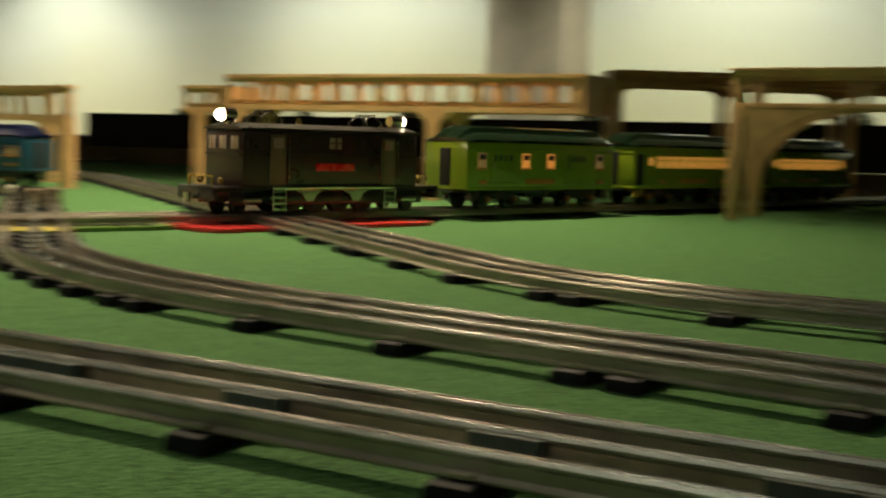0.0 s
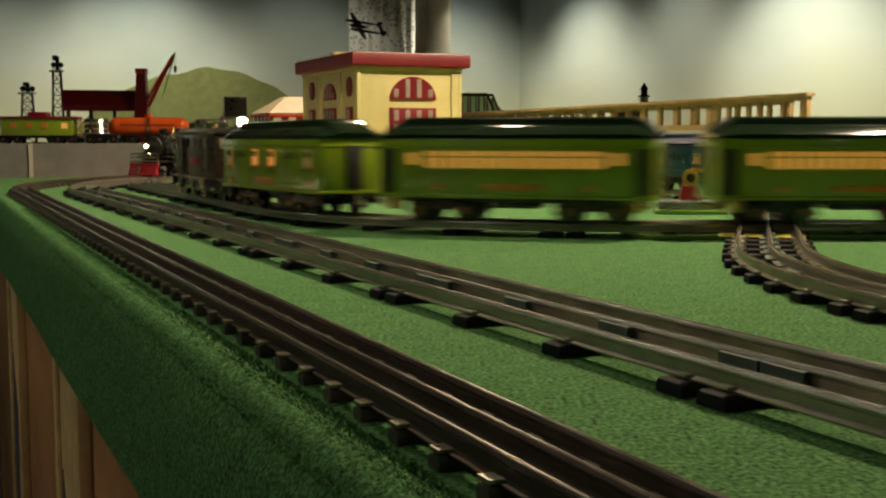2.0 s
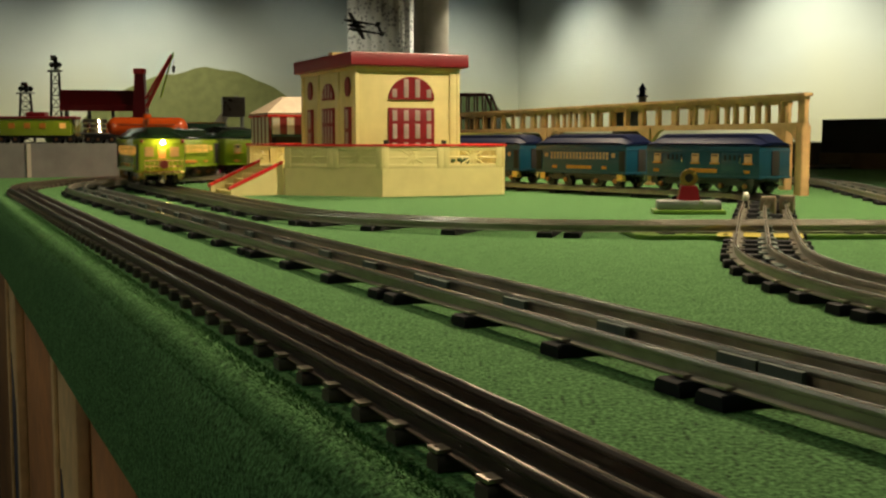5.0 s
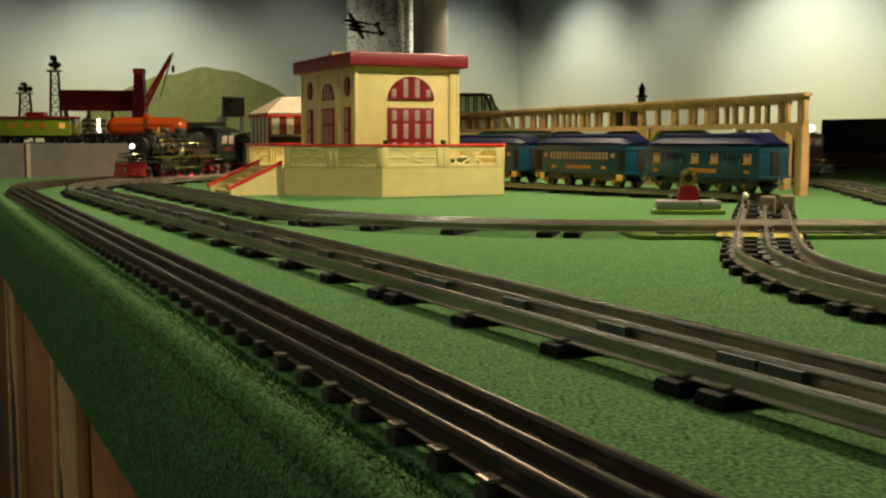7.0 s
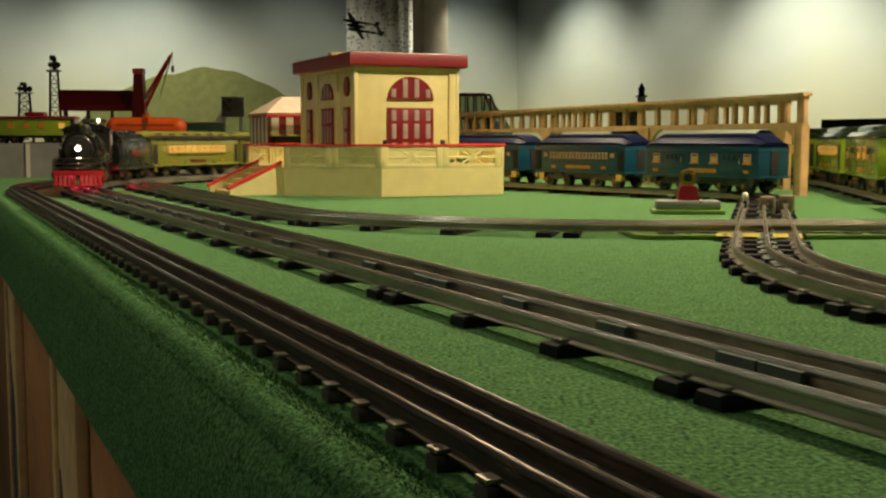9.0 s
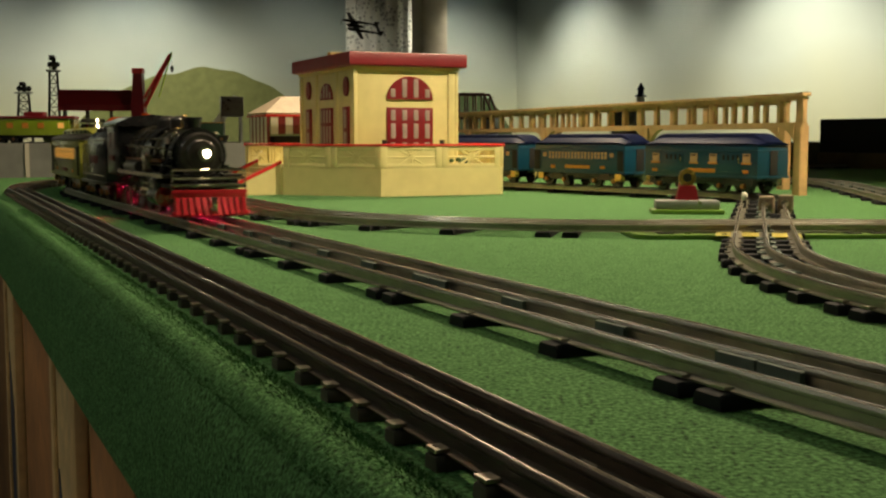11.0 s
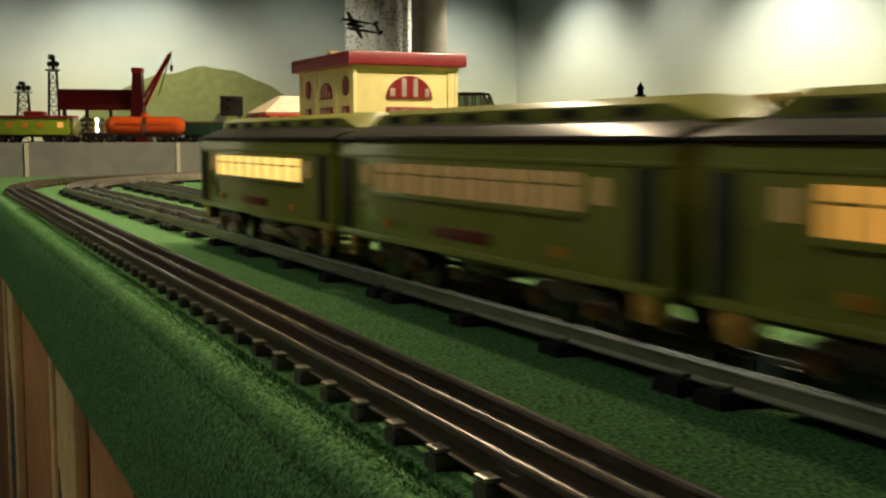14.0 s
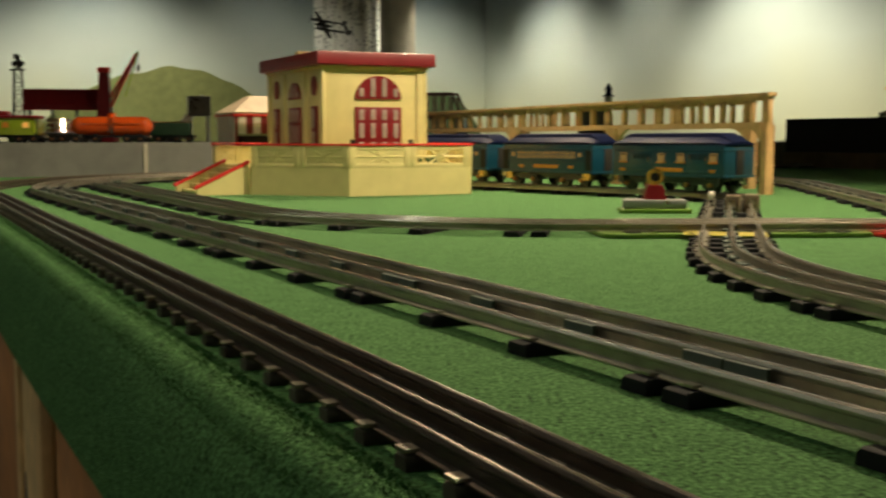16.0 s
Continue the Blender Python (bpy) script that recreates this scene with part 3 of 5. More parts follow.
    # wall lamps beside the big window
    for cx in (W * 0.25, W * 0.82):
        lamp = part("wall_lamp", cyl(bmesh.new(), (cx, -0.02, 0.03), (cx, -0.02, 0.055), 0.004, 0.006, 10), GUN, t)
        part("bracket", B(cx - 0.002, cx + 0.002, -0.02, 0.0, 0.026, 0.03), GUN, lamp)
    part("chimney", B(W * 0.2, W * 0.35, L - 0.08, L - 0.05, H + 0.03, H + 0.05, 0.002), CREAM_D, t)
    return t


GREYPANE = material("grey_glazing", (0.34, 0.27, 0.24), 0.35, vary=0.12, scale=40)
station()


def terrace():
    # local axes as the station's; the corner where the chamfer meets the end face at (0, 0)
    x, y = g(0.853, 2.19)
    t = empty("station_terrace", pose(x, y, 0, 0, 0, GRID_YAW), "cream tin terrace with pierced balustrade, red rail and steps", "toy terrace")
    outline = [(0, 0), (0.272, 0), (0.285, 0.013), (0.285, 0.62), (0.0, 0.62), (-0.158, 0.46), (-0.158, 0.158)]
    deck = bmesh.new()
    ring_prism(deck, outline, "z", 0.0, 0.058)
    part("base", deck, CREAM, t, smooth=False)
    edges = list(zip(outline, outline[1:] + outline[:1]))
    for k, (p, q) in enumerate(edges):
        p, q = Vector(p), Vector(q)
        d = q - p
        if d.length < 0.05:
            continue
        yaw = math.degrees(math.atan2(d.y, d.x))
        m = pose(p.x, p.y, 0.058, 0, 0, yaw)
        n = max(1, round(d.length / 0.115))
        wid = d.length / n
        for i in range(n):
            a, b = i * wid, (i + 1) * wid
            if k == 5 and 0.04 < (a + b) / 2 < 0.26:      # opening at the steps
                continue
            pan = part("balustrade_panel", B(a + 0.001, b - 0.001, 0.0, 0.004, 0.0, 0.008, 0.0008, m), CREAM, t)
            part("frame", B(a + 0.001, b - 0.001, 0.0, 0.004, 0.036, 0.044, 0.0008, m), CREAM, pan)
            part("post", B(a, a + 0.014, -0.001, 0.005, 0.0, 0.045, 0.0008, m), CREAM, pan)
            part("post", B(b - 0.014, b, -0.001, 0.005, 0.0, 0.045, 0.0008, m), CREAM, pan)
            c = (a + b) / 2
            bm = bmesh.new()
            for ang in (0, 30, 60, 90, 120, 150):
                ex, ez = math.cos(radians(ang)), math.sin(radians(ang))
                L2 = min((wid / 2 - 0.012) / max(abs(ex), 1e-3), 0.016 / max(abs(ez), 1e-3))
                cyl(bm, m @ Vector((c - ex * L2, 0.002, 0.022 - ez * L2)), m @ Vector((c + ex * L2, 0.002, 0.022 + ez * L2)), 0.0022, seg=6)
            part("sunburst", bm, CREAM, pan)
            if not (k == 0 and i == n - 1):
                part("panel_sheet", B(a + 0.012, b - 0.012, 0.0012, 0.0028, 0.007, 0.037, 0, m), CREAM, pan)
        part("hand_rail", B(-0.002, d.length + 0.002, -0.003, 0.006, 0.0445, 0.049, 0.001, m), RED_B, t)
    # steps on the long side, facing the tracks
    n = 5
    for i in range(n):
        h = 0.058 * (n - i) / n - 0.004
        part("step", B(-0.158 - 0.020 * (i + 1), -0.158 - 0.020 * i, 0.19, 0.36, 0, h, 0.001), CREAM_D, t)
    for y0 in (0.178, 0.362):
        bm = bmesh.new()
        ring_prism(bm, [(-0.158, 0), (-0.158, 0.066), (-0.27, 0.014), (-0.27, 0)], "y", y0 - 0.006, y0 + 0.006)
        cheek = part("cheek_wall", bm, CREAM, t, smooth=False)
        bm = bmesh.new()
        ring_prism(bm, [(-0.158, 0.066), (-0.158, 0.072), (-0.274, 0.018), (-0.274, 0.012)], "y", y0 - 0.008, y0 + 0.008)
        part("coping", bm, RED_B, cheek, smooth=False)
    # flower beds and small lamps along the edge
    for (px_, py_) in ((0.05, 0.05), (0.2, 0.05), (-0.1, 0.17)):
        bm = bmesh.new()
        for k in range(14):
            ball(bm, (px_ + random.uniform(-0.025, 0.025), py_ + random.uniform(-0.008, 0.008), 0.064 + random.uniform(0, 0.010)), random.uniform(0.003, 0.006), 6)
        part("shrub", bm, material("shrub_green", (0.05, 0.09, 0.03), 0.9, vary=0.3, scale=80), t, "small dark green shrubs")
    return t


terrace()

# ---------------------------------------------------------------- rolling stock (x forward, z up from the rail tops)


def wheelset(parent, x, r, half=0.0285, mat=None, spokes=0, name="wheelset"):
    bm = bmesh.new()
    for sgn in (-1, 1):
        y = sgn * half
        cyl(bm, (0, y - 0.003, 0), (0, y + 0.003, 0), r, seg=20)
        cyl(bm, (0, y - sgn * 0.0045, 0), (0, y - sgn * 0.003, 0), r + 0.0022, seg=20)
        if spokes:
            for k in range(spokes):
                a = 2 * math.pi * k / spokes
                cyl(bm, (0.3 * r * math.cos(a), y + sgn * 0.0035, 0.3 * r * math.sin(a)), (0.85 * r * math.cos(a), y + sgn * 0.0035, 0.85 * r * math.sin(a)), 0.0016, seg=6)
            cyl(bm, (0, y + sgn * 0.003, 0), (0, y + sgn * 0.0055, 0), r * 0.28, seg=12)
            box(bm, -0.006 + r * 0.45, 0.006 + r * 0.45, y + min(0, sgn * 0.005), y + max(0, sgn * 0.005), -0.007, 0.007)
    cyl(bm, (0, -half, 0), (0, half, 0), 0.002, seg=8)
    ob = part(name, bm, mat or BLACK, parent)
    ob.matrix_local = pose(x, 0, r)
    return ob


AXLES = []          # (thing, part, wheel radius, x, z)


def truck(thing, x, wide=0.036, r=0.0145, base=0.056, mat=None):
    bm = bmesh.new()
    for sgn in (-1, 1):
        y = sgn * wide
        ring_prism(bm, [(x - base / 2 - 0.016, 0.012), (x - base / 2 - 0.010, 0.022), (x - 0.014, 0.024), (x + 0.014, 0.024), (x + base / 2 + 0.010, 0.022), (x + base / 2 + 0.016, 0.012),
                        (x + base / 2 + 0.006, 0.006), (x + base / 2 - 0.010, 0.014), (x - base / 2 + 0.010, 0.014), (x - base / 2 - 0.006, 0.006)], "y", y - 0.0025, y + 0.0025)
    box(bm, x - 0.012, x + 0.012, -wide, wide, 0.018, 0.028)
    tr = part("truck_frame", bm, mat or BLACK, thing)
    for sgn in (-1, 1):
        for dx in (-base / 2, base / 2):
            part("journal", cyl(bmesh.new(), (x + dx, sgn * (wide + 0.002), 0.0135), (x + dx, sgn * (wide + 0.007), 0.0135), 0.0052, 0.0042, 12), COPPER, tr)
    for dx in (-base / 2, base / 2):
        ws = wheelset(thing, x + dx, r)
        AXLES.append((thing, ws, r, x + dx))


def coupler(thing, x, sgn):
    bm = bmesh.new()
    box(bm, min(x, x + sgn * 0.012), max(x, x + sgn * 0.012), -0.004, 0.004, 0.018, 0.023, 0.001)
    cyl(bm, (x + sgn * 0.013, 0, 0.015), (x + sgn * 0.013, 0, 0.028), 0.005, seg=10)
    part("coupler", bm, NICKEL, thing)


def coach(name, label, body_mat, roof_mat, win_mat, L, Hb, Ht, Wd, layout, clerestory, group, tail=False, vent_mat=None, trim=None, door_lit=False):
    """A tinplate coach. layout: 'baggage', 'coach' or 'observation'."""
    t = empty(name, pose(0, 0, 0), label, "toy train car", group)
    hl, hw, z0 = L / 2, Wd / 2, 0.028
    bm = bmesh.new()
    box(bm, -hl, hl, -hw, hw, z0, Hb, 0.003)
    part("body", bm, body_mat, t)
    part("underframe", B(-hl + 0.01, hl - 0.01, -hw + 0.012, hw - 0.012, z0 - 0.005, z0 + 0.001, 0.001), BLACK, t)
    part("sill", B(-hl - 0.001, hl + 0.001, -hw - 0.0015, hw + 0.0015, z0, z0 + 0.0045, 0.001), trim or body_mat, t)
    part("letterboard_trim", B(-hl - 0.0008, hl + 0.0008, -hw - 0.0012, hw + 0.0012, Hb - 0.012, Hb - 0.0095, 0.0006), trim or body_mat, t)
    # roof
    bm = bmesh.new()
    dh = Ht - Hb
    if clerestory:
        lo = [(hw + 0.003, 0), (hw + 0.003, dh * 0.10), (hw * 0.80, dh * 0.36), (hw * 0.60, dh * 0.46), (-hw * 0.60, dh * 0.46), (-hw * 0.80, dh * 0.36), (-hw - 0.003, dh * 0.10), (-hw - 0.003, 0)]
        loft(bm, [[(x, y * k, Hb + z * kz) for y, z in lo] for x, k, kz in ((-hl - 0.003, 0.96, 0.7), (-hl + 0.02, 1, 1), (hl - 0.02, 1, 1), (hl + 0.003, 0.96, 0.7))])
        part("roof", bm, roof_mat, t)
        up = [(hw * 0.58, dh * 0.40), (hw * 0.58, dh * 0.78), (hw * 0.40, dh * 0.95), (0, dh), (-hw * 0.40, dh * 0.95), (-hw * 0.58, dh * 0.78), (-hw * 0.58, dh * 0.40)]
        bm = bmesh.new()
        loft(bm, [[(x, y * k, Hb + dh * 0.3 + (z - dh * 0.3) * kz) for y, z in up] for x, k, kz in ((-hl + 0.002, 0.85, 0.25), (-hl + 0.03, 1, 1), (hl - 0.03, 1, 1), (hl - 0.002, 0.85, 0.25))])
        part("clerestory", bm, vent_mat or roof_mat, t)
        for sgn in (-1, 1):
            for k in range(6):
                x = -hl + 0.06 + k * (L - 0.12) / 5
                part("clerestory_window", B(x - 0.012, x + 0.012, sgn * hw * 0.58 - 0.001, sgn * hw * 0.58 + 0.001, Hb + dh * 0.52, Hb + dh * 0.72), DARK, t)
    else:
        up = [(hw + 0.002, 0), (hw + 0.002, dh * 0.15), (hw * 0.86, dh * 0.45), (hw * 0.62, dh * 0.62), (hw * 0.56, dh * 0.90), (hw * 0.3, dh), (-hw * 0.3, dh), (-hw * 0.56, dh * 0.90), (-hw * 0.62, dh * 0.62), (-hw * 0.86, dh * 0.45), (-hw - 0.002, dh * 0.15), (-hw - 0.002, 0)]
        loft(bm, [[(x, y * k, Hb + z * kz) for y, z in up] for x, k, kz in ((-hl - 0.002, 0.97, 0.25), (-hl + 0.012, 0.99, 0.7), (-hl + 0.026, 1, 1), (hl - 0.026, 1, 1), (hl - 0.012, 0.99, 0.7), (hl + 0.002, 0.97, 0.25))])
        part("roof", bm, roof_mat, t)
    # sides
    for sgn in (-1, 1):
        def pl(name, x, w, za, zb, mat, deep=0.0016, parent=t, inset=0.0):
            y = sgn * hw
            ya, yb = y - sgn * inset, y + sgn * deep
            return part(name, B(x - w / 2, x + w / 2, min(ya, yb), max(ya, yb), za, zb, 0.0005), mat, parent)
        zt, zb = Hb - 0.016, z0 + 0.5 * (Hb - z0)
        if layout == "baggage":
            for x in (-hl * 0.78, -hl * 0.08, hl * 0.26, hl * 0.82):
                w = pl("window", x, 0.017, zb - 0.002, zt, (WINDOW_O if win_mat is WINDOW else win_mat) if abs(x) < hl * 0.5 else WINDOW_D)
                pl("window_sill", x, 0.022, zb - 0.005, zb - 0.002, trim or PLATE, 0.003, w)
                pl("blind", x, 0.013, zb + 0.010, zt - 0.002, DARK, 0.0022, w)
            for x in (-hl * 0.45, hl * 0.56):
                d = pl("sliding_door", x, 0.050, z0 + 0.012, zt + 0.001, body_mat, 0.0012)
                pl("door_track", x, 0.058, z0 + 0.009, z0 + 0.012, trim or body_mat, 0.003, d)
                for k in range(4):
                    pl("grille", x - 0.0165 + k * 0.011, 0.005, zt - 0.012, zt - 0.002, DARK, 0.002, d)
                pl("handle", x + 0.020, 0.002, zb - 0.004, zb + 0.008, NICKEL, 0.004, d)
            pl("name_plate", hl * 0.06, 0.066, z0 + 0.009, z0 + 0.017, PLATE)
            for x in (-hl * 0.8, hl * 0.8):
                pl("number_plate", x, 0.014, z0 + 0.009, z0 + 0.015, PLATE)
        else:
            n = 9
            for k in range(n):
                x = -hl * 0.58 + k * hl * 1.16 / (n - 1)
                pitch = hl * 1.16 / (n - 1)
                w = pl("window", x, pitch * (0.76 if not clerestory else 0.9), zb, zt, win_mat)
                pl("mullion", x, 0.0032, zb, zt, body_mat, 0.0022, w)
                pl("transom", x, pitch * 0.76, zt - 0.0075, zt - 0.006, body_mat, 0.0021, w)
            pl("window_sill", 0, hl * 1.32, zb - 0.0035, zb, trim or body_mat, 0.003)
            for x in (-hl * 0.74, hl * 0.74):
                pl("small_window", x, 0.010, zb + 0.004, zt - 0.002, WINDOW_D if clerestory else win_mat)
            for x in (-hl * 0.92, hl * 0.92):
                pl("vestibule_door", x, 0.017, z0 + 0.006, zt + 0.003, DARK)
            pl("name_plate", 0, 0.075, z0 + 0.010, z0 + 0.017, PLATE if body_mat is not OLIVE else PLATE_R)
            for x in (-hl * 0.55, hl * 0.55):
                pl("number_plate", x, 0.014, z0 + 0.010, z0 + 0.016, PLATE)
    # ends
    for sgn in (-1, 1):
        x = sgn * hl
        lit = tail and sgn < 0
        door = part("end_door", B(min(x, x + sgn * 0.002), max(x, x + sgn * 0.002), -0.011, 0.011, z0 + 0.006, Hb - 0.010, 0.0006), body_mat if lit else DARK, t)
        if lit:
            part("door_pane", B(x - 0.003, x - 0.0018, -0.0075, 0.0075, z0 + 0.030, Hb - 0.022, 0.0005), WINDOW_O, door, "amber celluloid pane")
        coupler(t, x, sgn)
        for yy in (-hw + 0.008, hw - 0.008):
            part("step", B(x - sgn * 0.020 - 0.008, x - sgn * 0.020 + 0.008, yy - 0.006, yy + 0.006, 0.014, z0), BRASS if layout != "baggage" else BLACK, t)
    if tail:
        x = -hl
        part("platform", B(x - 0.022, x, -hw + 0.006, hw - 0.006, z0 - 0.004, z0 + 0.004, 0.001), BRASS, t)
        bm = bmesh.new()
        for k in range(9):
            yy = -hw + 0.01 + k * (Wd - 0.02) / 8
            part("railing_post", cyl(bmesh.new(), (x - 0.020, yy, z0 + 0.004), (x - 0.020, yy, z0 + 0.026), 0.0011, seg=6), BRASS, t)
        for zr in (z0 + 0.014, z0 + 0.026):
            cyl(bm, (x - 0.020, -hw + 0.008, zr), (x - 0.020, hw - 0.008, zr), 0.0018, seg=8)
        part("railing", bm, BRASS, t)
        for sgn in (-1, 1):
            part("end_window", B(x - 0.0022, x, sgn * 0.026 - 0.009, sgn * 0.026 + 0.009, z0 + 0.034, Hb - 0.018), WINDOW_D, t)
            part("marker_lamp", ball(bmesh.new(), (x - 0.006, sgn * (hw - 0.006), Hb - 0.006), 0.0040, 10), RED, t, "red marker lamp")
        part("platform_lamp", ball(bmesh.new(), (x - 0.014, 0, Hb - 0.008), 0.0045, 12), BULB_TAIL, t, "glowing yellow platform bulb")
        part("tail_sign", cyl(bmesh.new(), (x - 0.0215, 0, z0 + 0.018), (x - 0.024, 0, z0 + 0.018), 0.009, seg=16), PLATE_R, t)
    for x in (-hl * 0.54, hl * 0.54):
        truck(t, x, wide=hw * 0.80)
    part("battery_box", B(-0.03, 0.03, -hw * 0.7, hw * 0.7, z0 - 0.012, z0 - 0.004, 0.002), BLACK, t)
    return t


def electric_loco():
    t = empty("electric_locomotive", pose(0, 0, 0), "dark brown tinplate box-cab electric locomotive with lit headlamps", "toy locomotive")
    hl, hw = 0.150, 0.047
    part("cab", B(-hl, hl, -hw, hw, 0.034, 0.112, 0.003), BROWN, t)
    bm = bmesh.new()
    loft(bm, [[(x, y * k, 0.112 + z * kz) for y, z in ((hw + 0.003, 0), (hw + 0.003, 0.003), (hw * 0.7, 0.009), (-hw * 0.7, 0.009), (-hw - 0.003, 0.003), (-hw - 0.003, 0))]
              for x, k, kz in ((-hl - 0.003, 0.98, 0.5), (-hl + 0.012, 1, 1), (hl - 0.012, 1, 1), (hl + 0.003, 0.98, 0.5))])
    part("roof", bm, GUN, t)
    part("roof_rail", B(-hl, hl, -hw - 0.0045, -hw - 0.003, 0.112, 0.1145), NICKEL, t)
    part("roof_rail", B(-hl, hl, hw + 0.003, hw + 0.0045, 0.112, 0.1145), NICKEL, t)
    part("belt_rail", B(-hl - 0.001, hl + 0.001, -hw - 0.0015, hw + 0.0015, 0.078, 0.0805), GUN, t)
    part("frame", B(-0.185, 0.185, -0.040, 0.040, 0.026, 0.036, 0.002), BLACK, t)
    part("running_board", B(-0.19, 0.19, -0.050, 0.050, 0.0335, 0.0365, 0.0006), GUN, t)
    for sgn in (-1, 1):
        part("running_board_trim", B(-0.105, 0.105, sgn * 0.0508 - 0.0008, sgn * 0.0508 + 0.0008, 0.0325, 0.0378, 0.0004), NICKEL, t)
    for sgn in (-1, 1):
        for x in (-0.095, 0.095):
            d = part("door", B(x - 0.0125, x + 0.0125, min(sgn * hw, sgn * (hw + 0.002)), max(sgn * hw, sgn * (hw + 0.002)), 0.038, 0.106, 0.0006), DOOR_BROWN, t)
            part("door_window", B(x - 0.008, x + 0.008, min(sgn * hw, sgn * (hw + 0.003)), max(sgn * hw, sgn * (hw + 0.003)), 0.088, 0.102), GREYPANE, d)
            bm = bmesh.new()
            for dx in (-0.0155, 0.0155):
                cyl(bm, (x + dx, sgn * (hw + 0.004), 0.042), (x + dx, sgn * (hw + 0.004), 0.104), 0.0009, seg=6)
                for z in (0.05, 0.098):
                    ball(bm, (x + dx, sgn * (hw + 0.004), z), 0.0024, 8)
            part("hand_rail", bm, NICKEL, d)
            lad = bmesh.new()
            for dx in (-0.010, 0.010):
                cyl(lad, (x + dx, sgn * 0.0525, 0.004), (x + dx, sgn * 0.0525, 0.034), 0.0013, seg=6)
            for z in (0.006, 0.014, 0.022, 0.030):
                box(lad, x - 0.010, x + 0.010, sgn * 0.0525 - 0.0025, sgn * 0.0525 + 0.0025, z - 0.001, z + 0.001)
            part("ladder", lad, NICKEL, t)
        for x, w in ((-0.135, 0.008), (-0.05, 0.008), (0.0, 0.010), (0.05, 0.008), (0.135, 0.008)):
            wn = part("window", B(x - w, x + w, min(sgn * hw, sgn * (hw + 0.0016)), max(sgn * hw, sgn * (hw + 0.0016)), 0.088, 0.104), GREYPANE if abs(x) < 0.01 else GUN, t)
            part("mullion", B(x - 0.001, x + 0.001, min(sgn * hw, sgn * (hw + 0.0026)), max(sgn * hw, sgn * (hw + 0.0026)), 0.088, 0.104), BROWN, wn)
            part("glazing_bar", B(x - w, x + w, min(sgn * hw, sgn * (hw + 0.0024)), max(sgn * hw, sgn * (hw + 0.0024)), 0.0955, 0.097), BROWN, wn)
        part("name_plate", B(-0.033, 0.033, min(sgn * hw, sgn * (hw + 0.002)), max(sgn * hw, sgn * (hw + 0.002)), 0.058, 0.0685, 0.0006), RED_B, t)
        for x in (-0.04, 0.04):
            bm = bmesh.new()
            ring_prism(bm, [(x - 0.024, 0.031), (x + 0.024, 0.031), (x + 0.012, 0.026), (x + 0.006, 0.016), (x - 0.006, 0.016), (x - 0.012, 0.026)], "y", sgn * 0.043 - 0.002, sgn * 0.043 + 0.002)
            part("spring_hanger", bm, NICKEL, t)
        for x in (-0.135, 0.135):
            part("cylinder", cyl(bmesh.new(), (x - 0.014, sgn * 0.044, 0.018), (x + 0.014, sgn * 0.044, 0.018), 0.005, seg=12), NICKEL, t)
        part("side_frame", B(-0.165, 0.165, sgn * 0.040 - 0.0015, sgn * 0.040 + 0.0015, 0.012, 0.030, 0.001), BLACK, t)
    for sgn in (-1, 1):
        x = sgn * hl
        for y in (-0.029, 0.0, 0.029):
            w = part("end_window", B(min(x, x + sgn * 0.002), max(x, x + sgn * 0.002), y - 0.009, y + 0.009, 0.086, 0.103, 0.0005), GREYPANE, t)
            part("mullion", B(min(x, x + sgn * 0.003), max(x, x + sgn * 0.003), y - 0.001, y + 0.001, 0.086, 0.103), NICKEL, w)
        bm = bmesh.new()
        for yy in (-0.03, 0.03):
            cyl(bm, (sgn * 0.185, yy, 0.036), (sgn * 0.185, yy, 0.050), 0.0014, seg=6)
            ball(bm, (sgn * 0.17, yy * 0.9, 0.044), 0.005, 10)
        cyl(bm, (sgn * 0.185, -0.03, 0.050), (sgn * 0.185, 0.03, 0.050), 0.0014, seg=6)
        part("end_railing", bm, BRASS, t)
        part("bumper_beam", B(min(sgn * 0.186, sgn * 0.193), max(sgn * 0.186, sgn * 0.193), -0.047, 0.047, 0.018, 0.036, 0.002), BLACK, t)
        coupler(t, sgn * 0.192, sgn)
        bm = bmesh.new()
        cyl(bm, (sgn * 0.134, 0, 0.131), (sgn * 0.154, 0, 0.131), 0.0085, 0.010, 16)
        box(bm, sgn * 0.142 - 0.004, sgn * 0.142 + 0.004, -0.004, 0.004, 0.118, 0.126)
        hd = part("headlamp", bm, NICKEL, t)
        part("bulb", ball(bmesh.new(), (sgn * 0.156, 0, 0.131), 0.0075, 12), BULB, hd, "glowing warm white bulb")
        bm = bmesh.new()
        x = sgn * 0.088
        pan = part("pantograph", cyl(bm, (x, -0.022, 0.138), (x, 0.022, 0.138), 0.0014, seg=6), GUN, t)
        for y in (-0.016, 0.016):
            for dx in (-0.016, 0.016):
                bm = bmesh.new()
                cyl(bm, (x + dx, y, 0.119), (x + dx, y, 0.129), 0.0011, seg=6)
                cyl(bm, (x + dx, y, 0.1285), (x, y, 0.138), 0.0011, seg=6)
                part("arm", bm, GUN, pan)
        for dx in (-0.03, 0.03):
            part("insulator", cyl(bmesh.new(), (x + dx, 0, 0.119), (x + dx, 0, 0.128), 0.003, 0.002, 10), NICKEL, t)
    part("bell", cyl(bmesh.new(), (0.03, 0, 0.120), (0.03, 0, 0.130), 0.006, 0.003, 12), BRASS, t)
